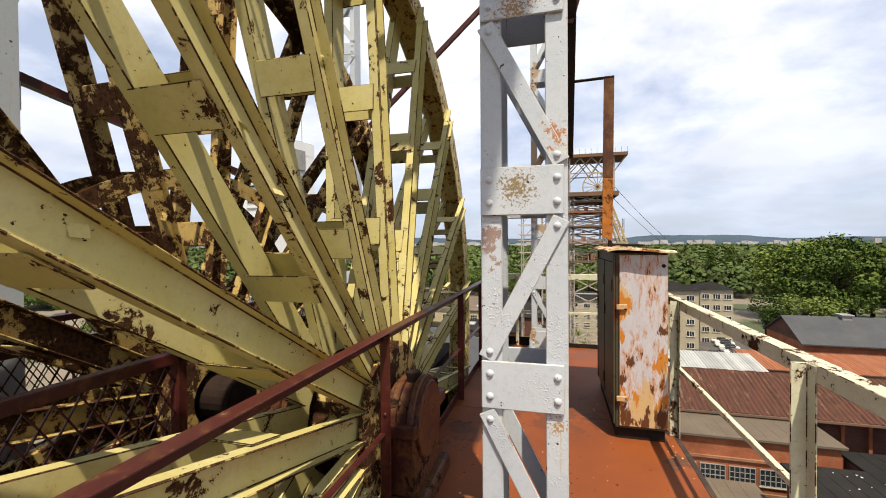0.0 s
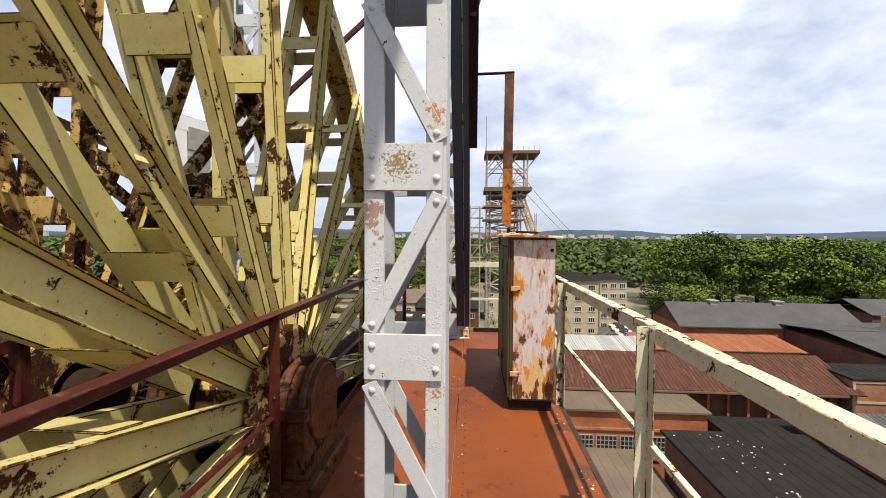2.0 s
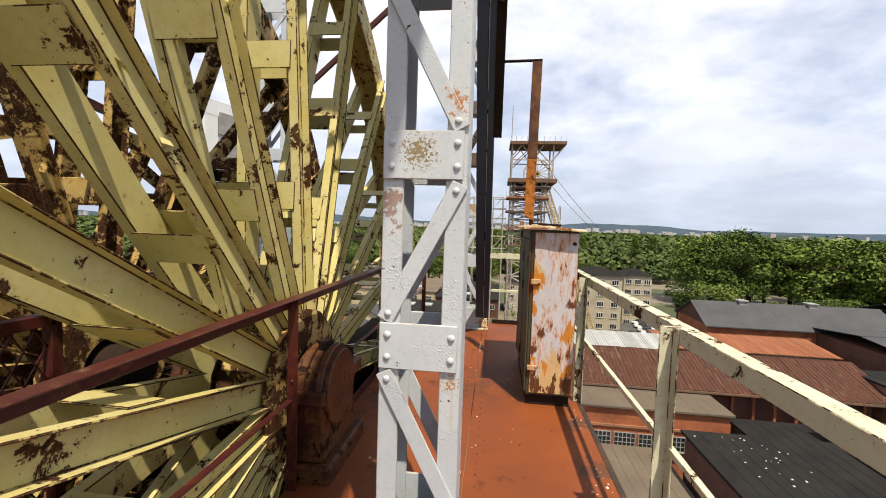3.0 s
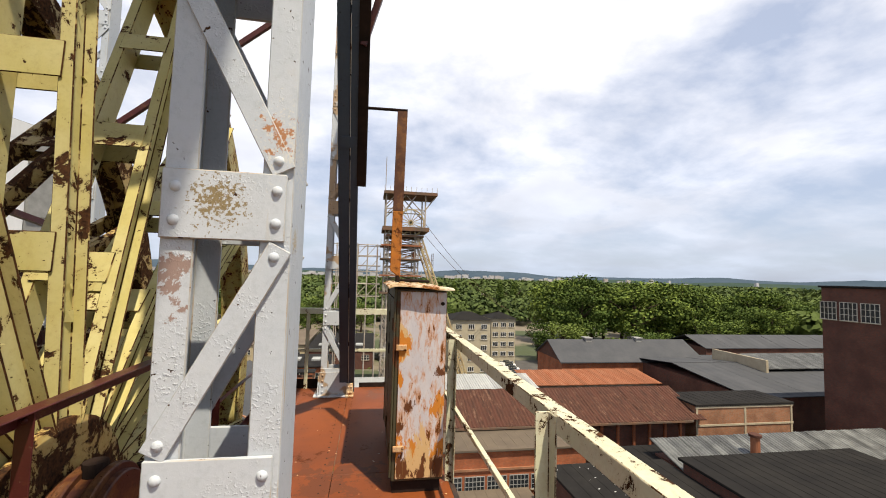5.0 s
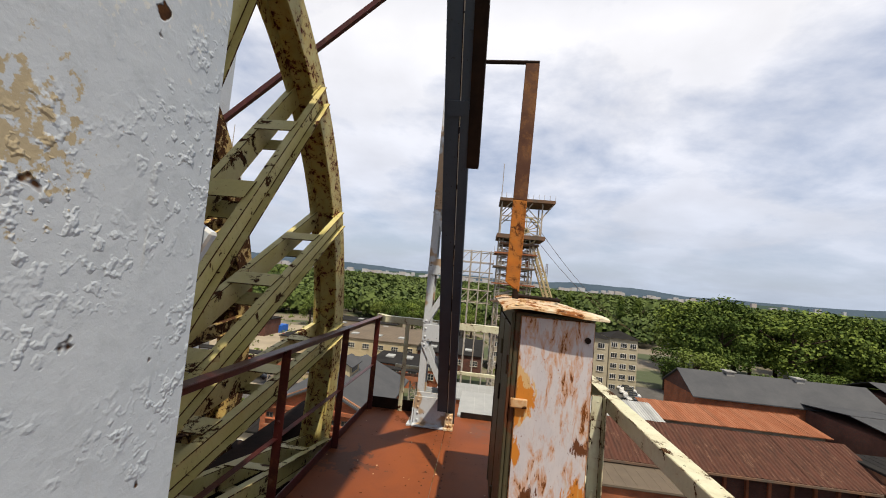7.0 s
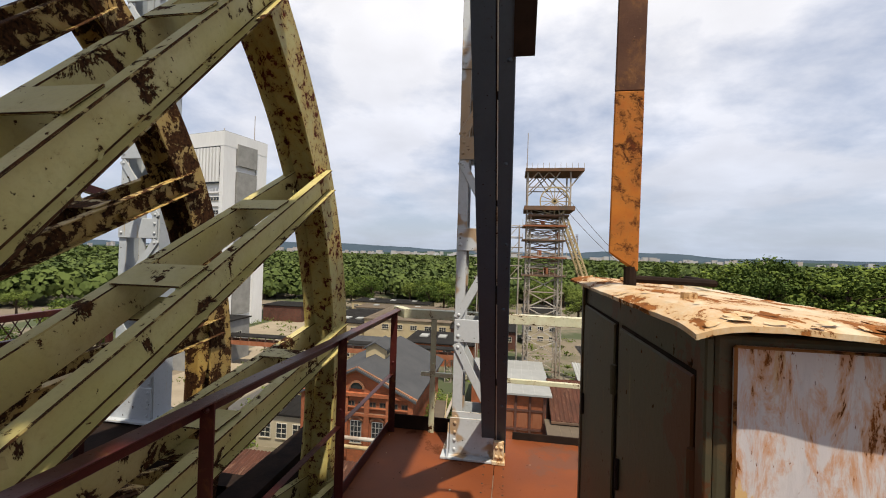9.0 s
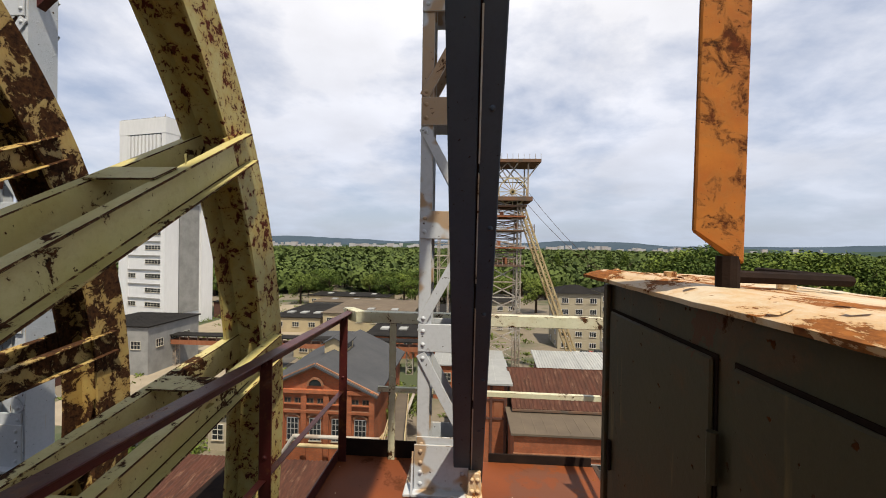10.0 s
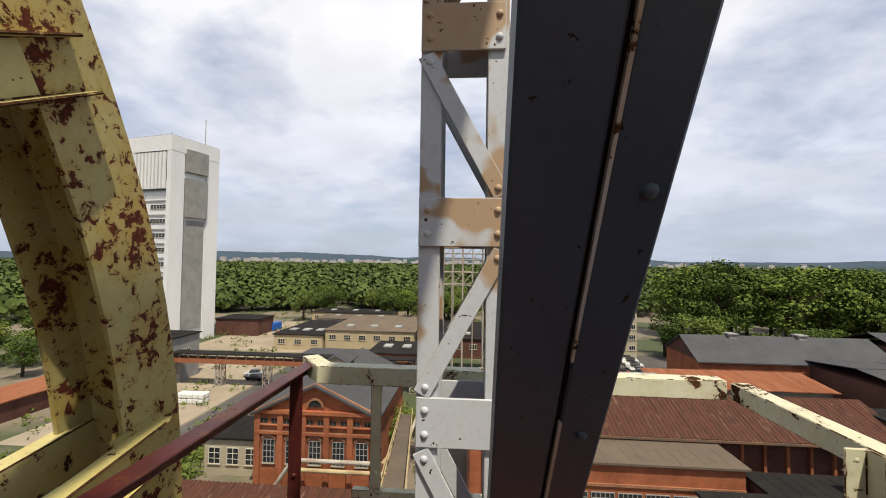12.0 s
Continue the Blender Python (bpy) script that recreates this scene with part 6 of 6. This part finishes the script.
# ---- trees ----
def tree_meshes(seed, kind):
    """A trunk with limbs and a crown of leaf clumps in lobes; 1 unit high."""
    rng = np.random.default_rng(seed)
    bm = bmesh.new()
    segs = [((0, 0, 0), (0.01, 0.0, 0.34), 0.030, 0.022), ((0.01, 0, 0.34), (0.0, 0.02, 0.72), 0.022, 0.008)]
    for k in range(6):
        a = rng.uniform(0, 6.28)
        z = rng.uniform(0.28, 0.55)
        segs.append(((0.01, 0, z), (0.24 * math.cos(a), 0.24 * math.sin(a), z + rng.uniform(0.12, 0.3)), 0.012, 0.004))
    for p, q, ra, rb in segs:
        p, q = Vector(p), Vector(q)
        d = (q - p).normalized()
        u = d.orthogonal().normalized()
        v = d.cross(u)
        va = [bm.verts.new(p + (u * math.cos(i * 1.0472) + v * math.sin(i * 1.0472)) * ra) for i in range(6)]
        vb = [bm.verts.new(q + (u * math.cos(i * 1.0472) + v * math.sin(i * 1.0472)) * rb) for i in range(6)]
        for i in range(6):
            bm.faces.new((va[i], va[(i + 1) % 6], vb[(i + 1) % 6], vb[i]))
    trunk = bpy.data.meshes.new("trunk")
    bm.to_mesh(trunk)
    bm.free()
    trunk.materials.append(M_BARK)
    lobes = []
    n_l = 17
    for k in range(n_l):
        if kind == "poplar":
            z = rng.uniform(0.18, 0.97)
            rr = 0.10 * math.sin(min(1, (1.02 - z) * 1.6) * 1.57) + 0.02
            a = rng.uniform(0, 6.28)
            lobes.append((rr * 0.5 * math.cos(a), rr * 0.5 * math.sin(a), z, rr + 0.03, 0.10))
        else:
            z = rng.uniform(0.30, 0.86)
            reach = 0.30 * math.sqrt(max(0.05, 1 - ((z - 0.52) / 0.42) ** 2))
            a = rng.uniform(0, 6.28)
            s = rng.uniform(0.10, 0.17)
            lobes.append((reach * math.cos(a) * rng.uniform(0.4, 1.0), reach * math.sin(a) * rng.uniform(0.4, 1.0), z, s, s * 0.8))
    per = 180
    vs, fs = [], []
    for lx, ly, lz, lr, lh in lobes:
        d = rng.normal(size=(per, 3))
        d /= np.linalg.norm(d, axis=1)[:, None]
        r = rng.uniform(0.55, 1.08, per)[:, None]
        c = d * r * np.array([lr, lr, lh]) + np.array([lx, ly, lz])
        sz = rng.uniform(0.008, 0.020, per)
        for i in range(per):
            n = d[i] + rng.normal(size=3) * 0.55
            n /= np.linalg.norm(n)
            t = np.cross(n, rng.normal(size=3))
            t /= np.linalg.norm(t)
            w = np.cross(n, t)
            b0 = len(vs)
            s = sz[i]
            for k2 in range(5):
                an = k2 * 1.2566 + rng.uniform(-0.3, 0.3)
                vs.append(tuple(c[i] + (t * math.cos(an) + w * math.sin(an)) * s * rng.uniform(0.6, 1.25)))
            fs.append(tuple(range(b0, b0 + 5)))
    crown = bpy.data.meshes.new("crown")
    crown.from_pydata(vs, [], fs)
    return trunk, crown


TREES = [(*tree_meshes(s, "broad"), m) for s, m in ((1, M_LEAF), (2, M_LEAF), (3, M_LEAF_L), (4, M_LEAF))] + [(*tree_meshes(9, "poplar"), M_LEAF)]
for tr, cr, m in TREES:
    cr.materials.append(m)
TREE_LABEL = ("broad green leafy tree beside the brick works", "dense dark green leafy tree in the wood", "light green young tree with an airy crown", "large full-crowned green tree among others", "slim dark green poplar rising above the wood")


def tree(x, y, h, k, rng, wide=1.0):
    tr, cr, m = TREES[k]
    root = thing("tree", TREE_LABEL[k], "tree", "trees round the works", at=(x, y, G))
    root.rotation_euler.z = rng.uniform(0, 6.28)
    root.scale = (h * wide, h * wide, h)
    for n_, me in (("trunk", tr), ("crown", cr)):
        o = new(n_, me)
        o.parent = root


rng = random.Random(42)
for i in range(46):      # the tall clump to the right
    x = rng.uniform(70, 175)
    tree(x, 150 + (x - 70) * 0.12 + rng.uniform(-12, 22), rng.uniform(23, 30) if x < 125 else rng.uniform(20, 26), rng.choice((0, 1, 3, 3)), rng, rng.uniform(1.0, 1.35))
for i in range(34):      # darker trees farther right
    x = rng.uniform(105, 260)
    tree(x, 118 + (x - 105) * 0.55 + rng.uniform(-8, 16), rng.uniform(14, 20), rng.choice((0, 1, 1, 3)), rng, rng.uniform(1.1, 1.5))
for x, y, h, k in ((58, 118, 14, 2), (63, 122, 12, 0), (54, 128, 13, 3), (70, 112, 11, 1), (49, 104, 6, 2), (84, 118, 12, 1), (92, 121, 11, 1), (100, 116, 10, 0), (-9, 60, 7, 2), (-36, 49, 5.5, 2), (-38, 45, 4.5, 2), (-41, 52, 5, 2), (-88, 58, 7, 2), (-96, 66, 8, 2), (-105, 74, 9, 0), (-112, 92, 11, 2), (-97, 88, 9, 0), (-104, 96, 10, 1), (-99, 106, 11, 3), (-110, 108, 12, 0), (-118, 100, 12, 1), (-121, 116, 13, 3), (-93, 74, 7, 2), (-66, 196, 14, 1), (-72, 200, 15, 3), (-36, 188, 13, 1), (-30, 192, 14, 3), (-24, 186, 12, 0), (-14, 190, 13, 1), (-6, 184, 12, 2)):
    tree(x, y, h, k, rng, 1.35)
for i in range(60):      # wood in the middle distance
    x = rng.uniform(-75, 60)
    y = rng.uniform(165, 260)
    if -70 < x < -30 and y < 200:
        continue
    tree(x, y, rng.uniform(9, 15), rng.choice((0, 2, 2, 3, 1)), rng, rng.uniform(1.1, 1.5))
for i in range(60):      # left wood
    x = rng.uniform(-330, -112)
    tree(x, rng.uniform(110, 300), rng.uniform(9, 15), rng.choice((0, 0, 1, 2)), rng, rng.uniform(1.2, 1.6))
for i in range(26):
    tree(rng.uniform(-118, -60), rng.uniform(200, 300), rng.uniform(10, 15), rng.choice((0, 1, 3)), rng, 1.3)
for i in range(14):
    a = rng.uniform(-0.05, 0.42)
    d = rng.uniform(270, 340)
    tree(d * math.sin(a), d * math.cos(a), rng.uniform(17, 23), 4, rng, 1.0)


def far_wood():
    """Crowns of the woods that run to the hills: domes of leaf patches that face outward."""
    rng = np.random.default_rng(77)
    vs, fs = [], []
    count = 6200
    ang = rng.uniform(-1.05, 1.05, count)
    d = 235 * (1 + 8.5 * rng.uniform(0, 1, count) ** 2.1)
    for a, dd in zip(ang, d):
        if math.sin(a * 7 + dd * 0.006) + math.sin(a * 17 - dd * 0.013) < -1.35:
            continue
        cx, cy = dd * math.sin(a), dd * math.cos(a)
        s = rng.uniform(3.2, 6.5) * (1 + dd * 0.0011)
        hgt = rng.uniform(7.0, 15.0)
        k = 56 if dd < 380 else 28 if dd < 800 else 13
        az, el = rng.uniform(0, 6.2832, k), np.arcsin(rng.uniform(-0.25, 1.0, k))
        rad = rng.uniform(0.75, 1.1, k)
        nn = np.stack([np.cos(az) * np.cos(el), np.sin(az) * np.cos(el), np.sin(el)], 1)
        c = nn * rad[:, None] * np.array([s, s, hgt * 0.5]) + np.array([cx, cy, G + hgt * 0.52])
        nj = nn + rng.normal(size=(k, 3)) * 0.38
        nj /= np.linalg.norm(nj, axis=1)[:, None]
        t1 = np.cross(nj, rng.normal(size=(k, 3)))
        t1 /= np.linalg.norm(t1, axis=1)[:, None]
        t2 = np.cross(nj, t1)
        r = s * rng.uniform(0.16, 0.40, k) * (0.62 if dd < 380 else 1.0 if dd < 800 else 1.5)
        for i in range(k):
            b0 = len(vs)
            for q in range(5):
                an = q * 1.2566 + rng.uniform(-0.35, 0.35)
                vs.append(tuple(c[i] + (t1[i] * math.cos(an) + t2[i] * math.sin(an)) * r[i] * rng.uniform(0.7, 1.2)))
            fs.append(tuple(range(b0, b0 + 5)))
    me = bpy.data.meshes.new("far_woods")
    me.from_pydata(vs, [], fs)
    me.materials.append(M_LEAF_F)
    tagged(new("far_woods", me), "green woods stretching to the hills", "woods", kind="stuff")


far_wood()


def scrub():
    """Weeds and bushes on the yards."""
    rng = np.random.default_rng(5)
    vs, fs = [], []
    for k in range(900):
        x, y = rng.uniform(-110, 20), rng.uniform(40, 230)
        if rng.random() < 0.35:
            x, y = rng.uniform(-42, -33), rng.uniform(30, 70)
        s = rng.uniform(0.3, 1.1)
        for i in range(14):
            c = np.array([x, y, G]) + rng.normal(size=3) * np.array([s, s, 0]) + np.array([0, 0, rng.uniform(0.1, 1.1) * s])
            b0 = len(vs)
            for q in range(4):
                vs.append(tuple(c + rng.normal(size=3) * 0.22))
            fs.append((b0, b0 + 1, b0 + 2, b0 + 3))
    me = bpy.data.meshes.new("scrub")
    me.from_pydata(vs, [], fs)
    me.materials.append(M_LEAF_L)
    tagged(new("scrub", me), "weeds and low bushes on the yards", "scrub", kind="stuff")


scrub()


def ridge(label, dist, base, amp, mat, seed, half=1.15):
    bm = bmesh.new()
    n = 160
    lo, hi = [], []
    for i in range(n + 1):
        a = -half + 2 * half * i / n
        x, y = dist * math.sin(a), dist * math.cos(a)
        hgt = base + amp * (noise.noise(Vector((a * 3.1, seed, 0))) + 0.4 * noise.noise(Vector((a * 9.7, seed, 2))) + 0.12 * noise.noise(Vector((a * 60, seed, 4))))
        lo.append(bm.verts.new((x * 0.9, y * 0.9, G - 1)))
        hi.append(bm.verts.new((x, y, hgt)))
    for i in range(n):
        bm.faces.new((lo[i], lo[i + 1], hi[i + 1], hi[i]))
    tagged(part("backdrop", bm, mat), label, "hills", kind="structure")


# ridges carry their haze as a blue and green tint
ridge("horizon hills with blue-green haze put into their colour", 3900, 42, 46, M_HILL, 3.3)
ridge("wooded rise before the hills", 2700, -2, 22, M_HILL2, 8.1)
rng = np.random.default_rng(31)
bm = bmesh.new()
for k in range(260):
    a = rng.normal(-0.12, 0.35)
    d = rng.uniform(2150, 2600)
    x, y, z = d * math.sin(a), d * math.cos(a), rng.uniform(-14, 6)
    w, hgt = rng.uniform(5, 18), rng.uniform(5, 12)
    box(bm, x - w, x + w, y - 6, y + 6, z - 12, z + hgt * 0.6)
tagged(part("far_town", bm, M_TOWN), "pale far-off town houses", "town", kind="stuff")
